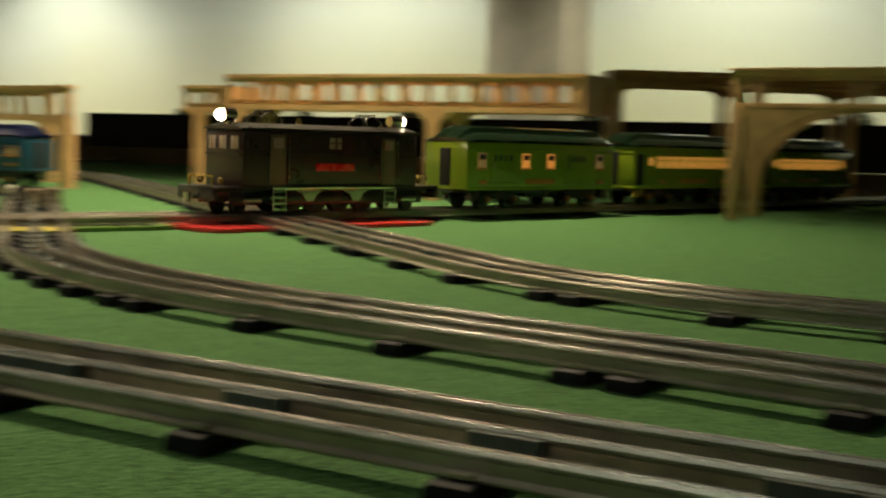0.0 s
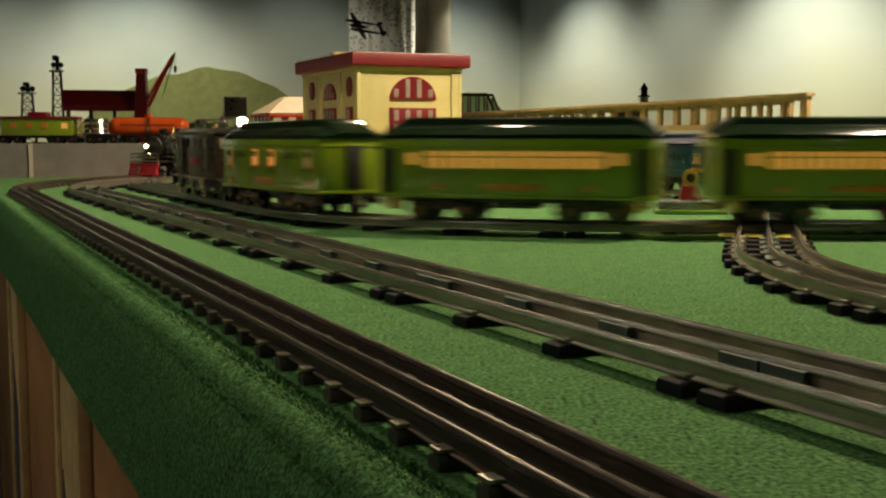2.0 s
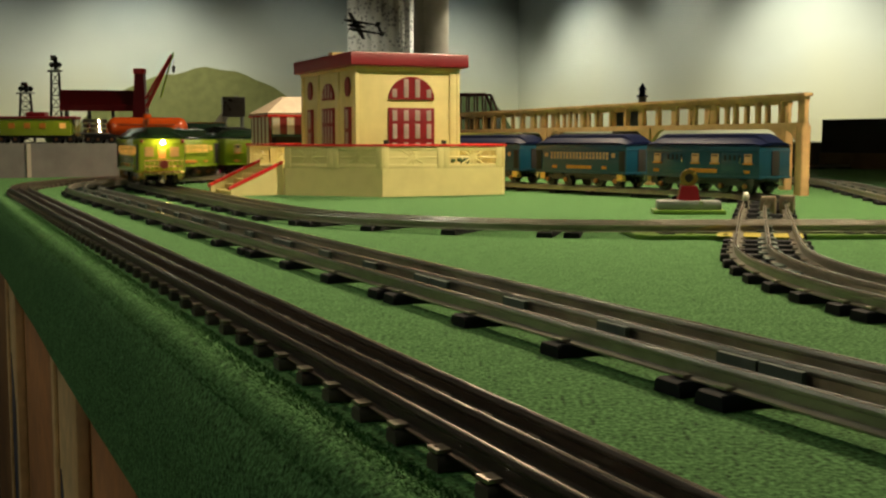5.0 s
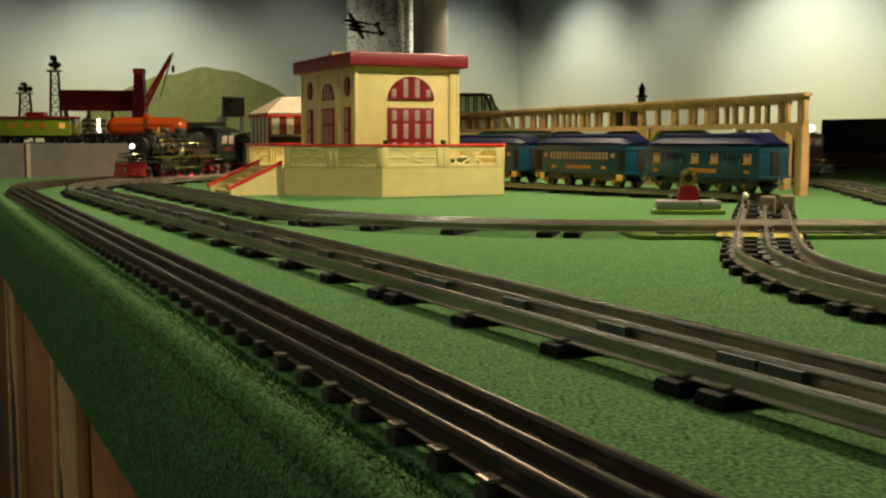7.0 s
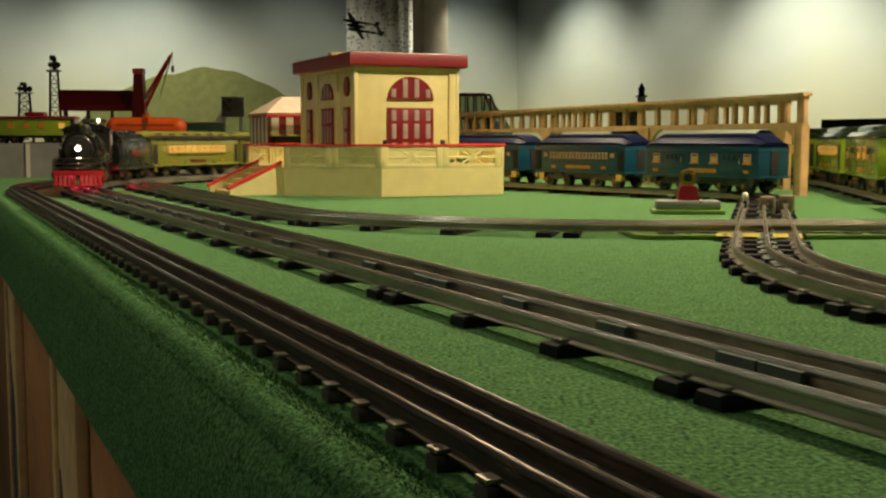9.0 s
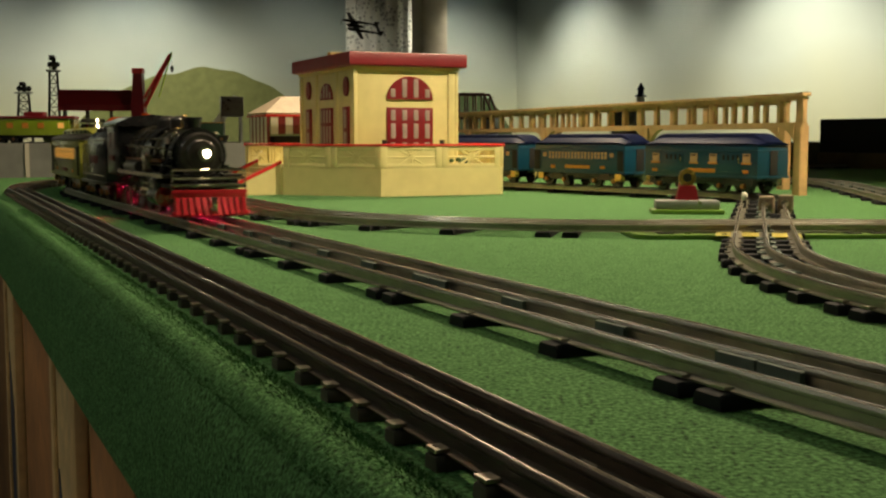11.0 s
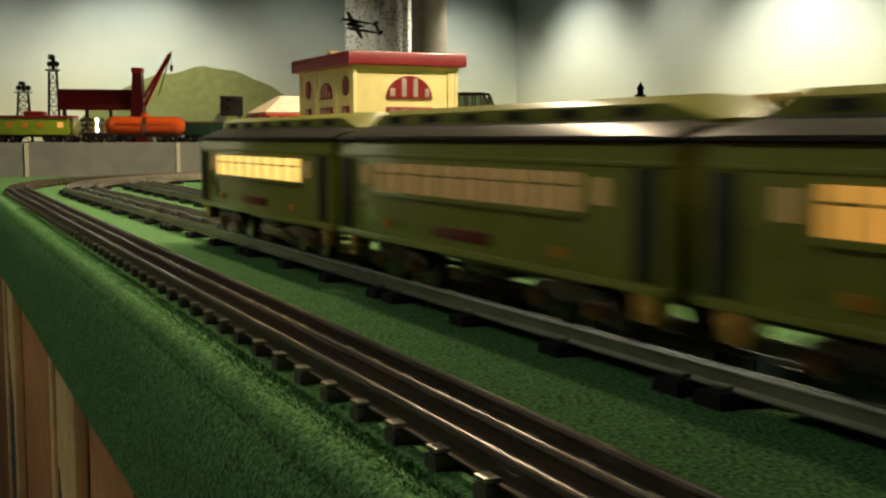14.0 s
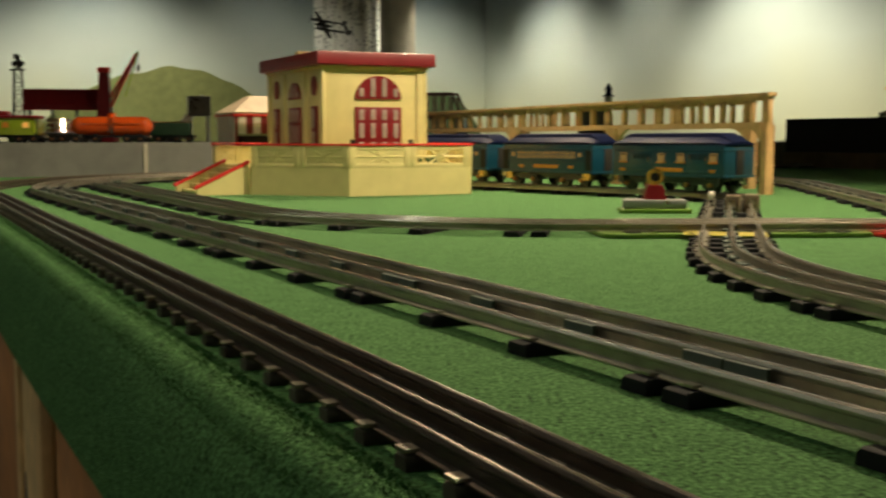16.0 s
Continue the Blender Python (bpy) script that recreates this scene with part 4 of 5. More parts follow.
    for x, r in ((-0.145, 0.010), (-0.062, 0.019), (-0.02, 0.019), (0.022, 0.019), (0.064, 0.019), (0.145, 0.010)):
        ws = wheelset(t, x, r, mat=GUN, spokes=8 if r > 0.015 else 0, name="drive_wheelset" if r > 0.015 else "pilot_wheelset")
        AXLES.append((t, ws, r, x))
    return t


def steam_loco():
    t = empty("steam_locomotive", pose(0, 0, 0), "black tinplate steam locomotive with red pilot and glowing firebox", "toy locomotive")
    # x = 0 at the pilot's tip, running back to negative x
    bm = bmesh.new()
    for x0, x1, r0, r1 in ((-0.055, -0.065, 0.030, 0.033), (-0.065, -0.18, 0.033, 0.034), (-0.18, -0.34, 0.034, 0.038)):
        cyl(bm, (x0, 0, 0.078), (x1, 0, 0.078), r1, r0, 28)
    part("boiler", bm, BLACK, t)
    bm = bmesh.new()
    for x in (-0.10, -0.15, -0.20, -0.26, -0.32):
        cyl(bm, (x, 0, 0.078), (x - 0.004, 0, 0.078), 0.0365 + 0.012 * max(0, (-x - 0.18)) / 0.16 * 0.3, seg=28)
    part("boiler_band", bm, NICKEL, t)
    bm = bmesh.new()
    cyl(bm, (-0.055, 0, 0.078), (-0.049, 0, 0.078), 0.029, 0.026, 24)
    cyl(bm, (-0.049, 0, 0.078), (-0.047, 0, 0.078), 0.020, 0.018, 24)
    part("smokebox_front", bm, GUN, t)
    bm = bmesh.new()
    cyl(bm, (-0.047, 0, 0.080), (-0.022, 0, 0.080), 0.0085, 0.0105, 18)
    hd = part("headlamp", bm, NICKEL, t)
    part("bulb", ball(bmesh.new(), (-0.0225, 0, 0.080), 0.0047, 14), BULB, hd, "glowing white bulb")
    bm = bmesh.new()
    cyl(bm, (-0.095, 0, 0.106), (-0.095, 0, 0.123), 0.010, 0.012, 16)
    cyl(bm, (-0.095, 0, 0.123), (-0.095, 0, 0.126), 0.013, 0.013, 16)
    part("smokestack", bm, BLACK, t)
    for x, r in ((-0.165, 0.014), (-0.235, 0.016)):
        bm = bmesh.new()
        cyl(bm, (x, 0, 0.105), (x, 0, 0.122), r, r * 0.9, 16)
        ball(bm, (x, 0, 0.122), r * 0.9, 14, 0.6)
        part("dome", bm, GUN, t)
    part("bell", ball(cyl(bmesh.new(), (-0.135, 0, 0.112), (-0.135, 0, 0.126), 0.007, 0.004, 12), (-0.135, 0, 0.126), 0.0045, 8), BRASS, t)
    for sgn in (-1, 1):
        bm = bmesh.new()
        cyl(bm, (-0.08, sgn * 0.0385, 0.086), (-0.37, sgn * 0.043, 0.090), 0.0013, seg=6)
        for x in (-0.10, -0.17, -0.24, -0.31):
            cyl(bm, (x, sgn * 0.033, 0.086), (x, sgn * 0.041, 0.086), 0.0012, seg=6)
        part("hand_rail", bm, NICKEL, t)
        part("running_board", B(-0.35, -0.045, min(sgn * 0.028, sgn * 0.050), max(sgn * 0.028, sgn * 0.050), 0.050, 0.0535, 0.0006), GUN, t)
        part("running_board_trim", B(-0.35, -0.045, min(sgn * 0.0495, sgn * 0.0512), max(sgn * 0.0495, sgn * 0.0512), 0.0495, 0.0545), NICKEL, t)
        bm = bmesh.new()
        cyl(bm, (-0.118, sgn * 0.043, 0.026), (-0.070, sgn * 0.043, 0.026), 0.0125, seg=18)
        box(bm, -0.116, -0.072, sgn * 0.043 - 0.010, sgn * 0.043 + 0.010, 0.030, 0.049, 0.002)
        part("cylinder", bm, BLACK, t)
        part("cylinder_cover", cyl(bmesh.new(), (-0.070, sgn * 0.043, 0.026), (-0.067, sgn * 0.043, 0.026), 0.0125, seg=18), NICKEL, t)
        part("air_tank", cyl(bmesh.new(), (-0.30, sgn * 0.043, 0.060), (-0.22, sgn * 0.043, 0.060), 0.008, seg=14), GUN, t)
        part("feed_pump", B(-0.185, -0.16, min(sgn * 0.036, sgn * 0.048), max(sgn * 0.036, sgn * 0.048), 0.054, 0.078, 0.003), NICKEL, t)
        bm = bmesh.new()
        cyl(bm, (-0.12, sgn * 0.048, 0.026), (-0.19, sgn * 0.048, 0.024), 0.0016, seg=6)
        box(bm, -0.17, -0.12, sgn * 0.048 - 0.0015, sgn * 0.048 + 0.0015, 0.031, 0.034)
        part("crosshead_guide", bm, NICKEL, t)
        for z, x0, x1, r in ((0.098, -0.09, -0.33, 0.0018), (0.070, -0.12, -0.34, 0.0022), (0.064, -0.06, -0.20, 0.0016)):
            part("boiler_pipe", cyl(bmesh.new(), (x0, sgn * (0.030 if z > 0.09 else 0.037), z), (x1, sgn * (0.034 if z > 0.09 else 0.040), z), r, seg=8), COPPER if z == 0.070 else NICKEL, t)
        for x in (-0.165, -0.205, -0.255):
            part("sand_pipe", cyl(bmesh.new(), (x, sgn * 0.018, 0.110), (x - 0.012, sgn * 0.040, 0.056), 0.0012, seg=6), NICKEL, t)
        part("valve_link", B(-0.20, -0.135, sgn * 0.046 - 0.0012, sgn * 0.046 + 0.0012, 0.038, 0.0415, 0.0006), NICKEL, t)
        part("steam_pipe", cyl(bmesh.new(), (-0.085, sgn * 0.030, 0.075), (-0.095, sgn * 0.044, 0.048), 0.005, seg=10), BLACK, t)
        part("marker_lamp", ball(bmesh.new(), (-0.078, sgn * 0.026, 0.104), 0.004, 10), NICKEL, t)
        part("number_board", B(-0.105, -0.090, min(sgn * 0.031, sgn * 0.0345), max(sgn * 0.031, sgn * 0.0345), 0.092, 0.100), GREYPANE if sgn < 0 else NICKEL, t)
    # cab
    bm = bmesh.new()
    box(bm, -0.435, -0.340, -0.050, 0.050, 0.045, 0.118, 0.003)
    part("cab", bm, BLACK, t)
    bm = bmesh.new()
    loft(bm, [[(x, y, 0.117 + z) for y, z in ((0.054, 0), (0.052, 0.005), (0.03, 0.014), (0, 0.017), (-0.03, 0.014), (-0.052, 0.005), (-0.054, 0))] for x in (-0.452, -0.335)])
    part("cab_roof", bm, BLACK, t)
    part("roof_edge", B(-0.452, -0.335, -0.0555, -0.0535, 0.1165, 0.1195), NICKEL, t)
    for sgn in (-1, 1):
        for x in (-0.41, -0.375):
            part("cab_window", B(x - 0.012, x + 0.012, min(sgn * 0.05, sgn * 0.052), max(sgn * 0.05, sgn * 0.052), 0.085, 0.108, 0.0005), GREYPANE, t)
        part("number_plate", B(-0.41, -0.375, min(sgn * 0.05, sgn * 0.052), max(sgn * 0.05, sgn * 0.052), 0.066, 0.074), PLATE_R, t)
    part("boiler_saddle", B(-0.36, -0.24, -0.030, 0.030, 0.036, 0.075, 0.003), BLACK, t)
    part("frame", B(-0.43, -0.03, -0.022, 0.022, 0.026, 0.040, 0.002), BLACK, t)
    part("steam_chest", B(-0.13, -0.05, -0.03, 0.03, 0.036, 0.055, 0.003), BLACK, t)
    # pilot deck and red pilot
    part("pilot_deck", B(-0.075, -0.012, -0.047, 0.047, 0.038, 0.042, 0.001), GUN, t)
    part("pilot_beam", B(-0.016, -0.010, -0.047, 0.047, 0.026, 0.036, 0.001), RED_P, t)
    pil = part("pilot", B(-0.014, -0.004, -0.047, 0.047, 0.004, 0.010, 0.001), RED_P, t)
    for k in range(11):
        y = -0.041 + 0.0082 * k
        tip = 0.010 - abs(y) * 0.28
        bm = bmesh.new()
        ring_prism(bm, [(-0.014, 0.027), (-0.008, 0.027), (tip, 0.006), (tip - 0.004, 0.004), (-0.016, 0.012)], "y", y - 0.0026, y + 0.0026)
        part("slat", bm, RED_P, pil, smooth=False)
    for y in (-0.045, 0.045):
        bm = bmesh.new()
        cyl(bm, (-0.014, y, 0.036), (-0.014, y, 0.060), 0.0014, seg=6)
        cyl(bm, (-0.014, y, 0.060), (-0.060, y * 0.6, 0.062), 0.0014, seg=6)
        part("railing_stanchion", bm, NICKEL, t)
    for x, z, r in ((-0.014, 0.060, 0.0016), (-0.012, 0.050, 0.0016), (-0.012, 0.041, 0.0016)):
        part("pilot_railing", cyl(bmesh.new(), (x, -0.045, z), (x, 0.045, z), r, seg=6), NICKEL, t)
    part("coupler", B(0.004, 0.012, -0.004, 0.004, 0.010, 0.028, 0.001), NICKEL, t)
    # firebox glow under the cab
    part("firebox_bulb", ball(bmesh.new(), (-0.322, 0, 0.027), 0.0055, 12), BULB_RED, t, "glowing red firebox bulb")
    part("ash_pan", B(-0.345, -0.300, -0.030, 0.030, 0.036, 0.046, 0.002), RED, t)
    for x, r in ((-0.045, 0.011), (-0.085, 0.011), (-0.165, 0.0255), (-0.22, 0.0255), (-0.275, 0.0255), (-0.355, 0.013), (-0.40, 0.013)):
        ws = wheelset(t, x, r, mat=GUN if r > 0.02 else BLACK, spokes=12 if r > 0.02 else 0, name="drive_wheelset" if r > 0.02 else "small_wheelset")
        AXLES.append((t, ws, r, x))
    rods = []
    for sgn in (-1, 1):
        bm = bmesh.new()
        box(bm, -0.278, -0.162, sgn * 0.036 - 0.0012, sgn * 0.036 + 0.0012, -0.003, 0.003, 0.0008)
        for x in (-0.275, -0.22, -0.165):
            cyl(bm, (x, sgn * 0.036 - 0.003, 0), (x, sgn * 0.036 + 0.003, 0), 0.005, seg=10)
        rods.append(part("side_rod", bm, NICKEL, t))
    return t, rods


def tender():
    t = empty("coal_tender", pose(0, 0, 0), "black tinplate coal tender with dull red name plate", "toy tender")
    hl, hw = 0.120, 0.049
    bm = bmesh.new()
    box(bm, -hl, hl, -hw, hw, 0.030, 0.092, 0.003)
    part("tank", bm, BLACK, t)
    part("underframe", B(-hl - 0.006, hl + 0.006, -hw - 0.002, hw + 0.002, 0.026, 0.031, 0.001), GUN, t)
    bm = bmesh.new()
    loft(bm, [[(x, y, 0.092 + z) for y, z in ((0.046, 0), (0.044, 0.010), (0.030, 0.022), (-0.030, 0.022), (-0.044, 0.010), (-0.046, 0))] for x in (-hl + 0.04, hl - 0.03)])
    part("coal_bunker", bm, BLACK, t)
    for k in range(90):
        bm = ball(bmesh.new(), (random.uniform(-0.06, 0.08), random.uniform(-0.03, 0.03), 0.113 + random.uniform(-0.003, 0.004)), random.uniform(0.003, 0.007), 6)
        part("coal_lump", bm, BLACK, t)
    for sgn in (-1, 1):
        part("top_rail", cyl(bmesh.new(), (-hl, sgn * 0.046, 0.098), (hl, sgn * 0.046, 0.098), 0.0014, seg=6), NICKEL, t)
        part("name_plate", B(-0.022, 0.042, min(sgn * hw, sgn * (hw + 0.0016)), max(sgn * hw, sgn * (hw + 0.0016)), 0.060, 0.073, 0.0005), PLATE_R, t)
        part("lower_rail", B(-hl + 0.01, hl - 0.01, sgn * (hw + 0.001) - 0.0008, sgn * (hw + 0.001) + 0.0008, 0.040, 0.042), NICKEL, t)
    for x in (-0.070, 0.070):
        truck(t, x, wide=0.040, base=0.050)
    coupler(t, -hl - 0.005, -1)
    coupler(t, hl + 0.005, 1)
    return t


# the first train: box-cab electric with three apple-green cars
LOCO_A = electric_loco()
gA = "apple-green passenger cars"
CARS_A = [coach("baggage_car", "apple-green tinplate baggage car with dark green roof", CARGREEN, DARKGREEN, WINDOW, 0.334, 0.100, 0.1245, 0.096, "baggage", False, gA),
          coach("passenger_car", "apple-green tinplate passenger car with lit windows", CARGREEN, DARKGREEN, WINDOW, 0.334, 0.100, 0.1245, 0.096, "coach", False, gA),
          coach("observation_car", "apple-green tinplate observation car with lit rear platform", CARGREEN, DARKGREEN, WINDOW, 0.334, 0.100, 0.1245, 0.096, "coach", False, gA, tail=True)]
# the second train: steam engine, tender and three olive cars
LOCO_B, RODS = steam_loco()
TENDER = tender()
gB = "olive-green passenger cars"
CARS_B = [coach("passenger_car", "olive-green tinplate car with pale clerestory roof and glowing windows", OLIVE, GUN, w, 0.414, 0.099, 0.122, 0.100, "coach", True, gB, tail=k == 2, vent_mat=OLIVE, trim=OLIVE)
          for k, w in enumerate((WINDOW, WINDOW_D, WINDOW_B))]

# the blue train, standing on the crossing line
gC = "peacock-blue passenger cars"
BLUE_SET = [coach("baggage_car", "peacock-blue tinplate baggage car with navy roof, standing", BLUE, NAVY, WINDOW_D, 0.276, 0.089, 0.111, 0.090, "baggage", False, gC),
            coach("passenger_car", "peacock-blue tinplate passenger car with cream windows, standing", BLUE, NAVY, WINDOW_D, 0.276, 0.089, 0.111, 0.090, "coach", False, gC),
            coach("observation_car", "peacock-blue tinplate observation car, standing half behind the station", BLUE, NAVY, WINDOW_D, 0.276, 0.089, 0.111, 0.090, "coach", False, gC)]


def stand(P, s, base):
    """Pose of a car whose two trucks sit on the path, base apart, centred at s."""
    a, _ = on_path(P, s + base / 2)
    b, _ = on_path(P, s - base / 2)
    c, d = (a + b) / 2, a - b
    return pose(c.x, c.y, RAILTOP, 0, 0, math.degrees(math.atan2(d.y, d.x)))


BLUE_LINE = Vector(g(1.13, 3.0)) - Vector(g(1.42, 1.70))
for k, car in enumerate(BLUE_SET):
    c = Vector(g(1.42, 1.70)) + BLUE_LINE.normalized() * (0.118 + k * 0.332)
    car.matrix_world = pose(c.x, c.y, RAILTOP, 0, 0, math.degrees(math.atan2(BLUE_LINE.y, BLUE_LINE.x)) + 180)

# ---------------------------------------------------------------- wooden viaducts


def girder(thing, a, b, z0, z1, mat, step=0.055, thick=0.012, arch_r=0.0, posts=(), wpost=0.022, skip=()):
    """A pierced wooden side girder from a to b on plan, with chords, uprights and posts."""
    a, b = Vector(a), Vector(b)
    L = (b - a).length
    m = pose(a.x, a.y, 0, 0, 0, math.degrees(math.atan2((b - a).y, (b - a).x)))
    h = z1 - z0
    part("top_chord", B(0, L, 0, thick, z1 - 0.009, z1, 0.001, m), mat, thing)
    part("bottom_chord", B(0, L, 0, thick, z0, z0 + 0.009, 0.001, m), mat, thing)
    part("cap_board", B(-0.004, L + 0.004, -0.004, thick + 0.004, z1, z1 + 0.005, 0.001, m), mat, thing)
    n = max(2, round(L / step))
    up = None
    for k in range(n + 1):
        x = k * L / n
        w = 0.006 if k % 4 else 0.012
        if k in skip:
            continue
        if up is None or k % 4 == 0:
            ob = part("upright", B(-w, w, 0.001, thick - 0.001, z0 + 0.008, z1 - 0.008, 0.0008), mat, thing)
            up = ob if up is None and k % 4 else up
            if k % 4 == 1:
                up = ob
        else:
            ob = new("upright", up.data)
            ob.parent = thing
        ob.matrix_local = m @ pose(min(max(x, w), L - w), 0, 0)
    for p in posts:
        part("post", B(p, p + wpost, -0.003, thick + 0.003, 0, z0 + 0.002, 0.0015, m), mat, thing)
    if arch_r:
        for p in posts:
            for sgn in (-1, 1):
                x0 = p if sgn < 0 else p + wpost
                if not (0 <= x0 + sgn * arch_r * 0.9 <= L):
                    continue
                pts = [(x0, z0), (x0, z0 - arch_r * 0.75)] + [(x0 + sgn * arch_r * (1 - math.cos(q)), z0 - arch_r * 0.75 + arch_r * 0.75 * math.sin(q)) for q in [math.pi / 2 * k / 8 for k in range(1, 9)]]
                bm = bmesh.new()
                ring_prism(bm, pts[:1] + pts[1:], "y", 0.0005, thick - 0.0005)
                bmesh.ops.transform(bm, matrix=m, verts=bm.verts)
                part("arch_bracket", bm, mat, thing, smooth=False)


def viaduct(label, a, b, width, z0, z1, posts, arch_r=0.06, deck=True, side=-1, step=0.055, end=True, shift=0.0):
    a, b = Vector(a), Vector(b)
    d = (b - a).normalized()
    nrm = Vector((-d.y, d.x)) * side
    t = empty("wooden_viaduct", pose(0, 0, 0), label, "viaduct", "wooden viaducts")
    girder(t, a, b, z0, z1, WOOD, arch_r=arch_r, posts=posts, step=step)
    girder(t, a + nrm * width + d * shift, b + nrm * width + d * shift, z0, z1, WOOD, arch_r=arch_r, posts=posts, step=step)
    m = pose(a.x, a.y, 0, 0, 0, math.degrees(math.atan2(d.y, d.x)))
    w0, w1 = min(0, side * width), max(0, side * width)
    if deck:
        part("deck", B(0.0, (b - a).length, w0 + 0.013, w1, z0 + 0.012, z0 + 0.020, 0, m), WOOD, t)
    if end:
        part("end_board", B(-0.008, 0, w0 - 0.002, w1 + 0.014, z0, z1 + 0.005, 0.001, m), WOOD, t)
    return t


viaduct("natural pine viaduct with pierced sides and arched brackets", (0.757, 2.405), (0.06, 4.30), 0.145, 0.142, 0.207, (0.0, 0.62, 1.24, 1.86), 0.07, deck=False, step=0.085, end=False, shift=0.25)

viaduct("taller pine viaduct standing before the black fascia", (1.475, 1.64), (1.085, 2.36), 0.11, 0.178, 0.246, (0.30, 0.78), 0.05)
viaduct("lower pine viaduct behind the taller one", (1.085, 2.37), (1.035, 2.475), 0.10, 0.17, 0.222, (0.06,), 0.03)
viaduct("pine viaduct bent with a wide arch beside the front line", (1.520, 1.322), (2.02, 0.25), 0.13, 0.188, 0.250, (0.0, 0.44, 0.9), 0.18, deck=False, step=0.2, side=1, end=False)
viaduct("far pine viaduct with open railing over a green bank", (2.02, 2.13), (2.75, 1.68), 0.12, 0.27, 0.305, (0.0, 0.3, 0.6), 0.04, step=0.08, side=1)

# ---------------------------------------------------------------- things on the raised levels


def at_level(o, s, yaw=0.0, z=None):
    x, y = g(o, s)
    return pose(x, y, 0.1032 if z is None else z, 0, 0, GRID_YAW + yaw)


def freight_base(t, L, W=0.085):
    part("frame", B(-L / 2, L / 2, -W / 2 + 0.01, W / 2 - 0.01, 0.018, 0.026, 0.001), BLACK, t)
    for x in (-L * 0.33, L * 0.33):
        truck(t, x, wide=0.034, base=0.046)
    coupler(t, -L / 2, -1)
    coupler(t, L / 2, 1)


def caboose(m):
    t = empty("caboose", m, "green tinplate caboose with red roof and brass windows", "toy train car")
    L = 0.27
    freight_base(t, L)
    part("body", B(-L / 2 + 0.02, L / 2 - 0.02, -0.042, 0.042, 0.026, 0.082, 0.002), CARGREEN, t)
    part("roof", B(-L / 2, L / 2, -0.048, 0.048, 0.082, 0.090, 0.003), RED, t)
    part("cupola", B(-0.03, 0.03, -0.035, 0.035, 0.090, 0.105, 0.002), RED, t)
    for x in (-0.075, -0.025, 0.025, 0.09):
        part("window", B(x - 0.010, x + 0.010, -0.0435, 0.0435, 0.050, 0.068), WINDOW if x > 0.08 else PLATE, t)
    for sgn in (-1, 1):
        bm = bmesh.new()
        for y in (-0.035, -0.012, 0.012, 0.035):
            cyl(bm, (sgn * (L / 2 - 0.004), y, 0.026), (sgn * (L / 2 - 0.004), y, 0.082), 0.0016, seg=6)
        part("end_railing", bm, BRASS, t)


def tank_car(m):
    t = empty("tank_car", m, "bright orange tinplate tank car with nickel trim", "toy train car")
    L = 0.235
    freight_base(t, L)
    bm = bmesh.new()
    cyl(bm, (-0.108, 0, 0.058), (0.108, 0, 0.058), 0.034, seg=28)
    ball(bm, (-0.108, 0, 0.058), 0.0339, 24)
    ball(bm, (0.108, 0, 0.058), 0.0339, 24)
    part("tank", bm, ORANGE, t)
    part("dome", cyl(bmesh.new(), (0, 0, 0.088), (0, 0, 0.104), 0.015, 0.014, 18), ORANGE, t)
    part("dome_cap", cyl(bmesh.new(), (0, 0, 0.104), (0, 0, 0.108), 0.008, 0.006, 14), NICKEL, t)
    part("tank_band", cyl(bmesh.new(), (-0.003, 0, 0.058), (0.003, 0, 0.058), 0.0352, seg=28), NICKEL, t)
    lad = bmesh.new()
    for dx in (-0.008, 0.008):
        cyl(lad, (dx, -0.037, 0.026), (dx, -0.030, 0.09), 0.0013, seg=6)
    for z in (0.035, 0.05, 0.065, 0.08):
        cyl(lad, (-0.008, -0.036, z), (0.008, -0.036, z), 0.001, seg=6)
    part("ladder", lad, NICKEL, t)
    part("hand_rail", cyl(bmesh.new(), (-0.1, -0.036, 0.065), (0.1, -0.036, 0.065), 0.0013, seg=6), NICKEL, t)


def light_tower(m, h, w, label):
    t = empty("floodlight_tower", m, label, "toy tower", "floodlight towers")
    for sx in (-1, 1):
        for sy in (-1, 1):
            part("leg", cyl(bmesh.new(), (sx * w, sy * w, 0), (sx * w * 0.6, sy * w * 0.6, h * 0.82), 0.0032, seg=6), GUN, t)
    n = 6
    for k in range(n):
        z0, z1 = h * 0.82 * k / n, h * 0.82 * (k + 1) / n
        w0, w1 = w * (1 - 0.4 * k / n), w * (1 - 0.4 * (k + 1) / n)
        bm = bmesh.new()
        for (ax, ay), (bx, by) in (((-1, -1), (1, -1)), ((1, -1), (1, 1)), ((1, 1), (-1, 1)), ((-1, 1), (-1, -1))):
            cyl(bm, (ax * w0, ay * w0, z0), (bx * w1, by * w1, z1), 0.0018, seg=5)
            cyl(bm, (ax * w1, ay * w1, z1), (bx * w1, by * w1, z1), 0.0018, seg=5)
        part("bracing", bm, GUN, t)
    part("platform", B(-w * 1.1, w * 1.1, -w * 1.1, w * 1.1, h * 0.82, h * 0.84, 0.001), GREYPAINT, t)
    for x in (-w * 0.55, w * 0.6):
        bm = bmesh.new()
        cyl(bm, (x, -0.012, h * 0.90), (x, 0.010, h * 0.90), 0.011, 0.008, 12)
        cyl(bm, (x, 0, h * 0.84), (x, 0, h * 0.89), 0.002, seg=6)
        part("floodlight", bm, BLACK, t)
    bm = bmesh.new()
    box(bm, -0.006, 0.010, -0.008, 0.008, h * 0.84, h * 0.99, 0.002)
    box(bm, -0.016, 0.006, -0.010, 0.010, h * 0.95, h * 1.01, 0.002)
    part("winch_head", bm, BLACK, t)


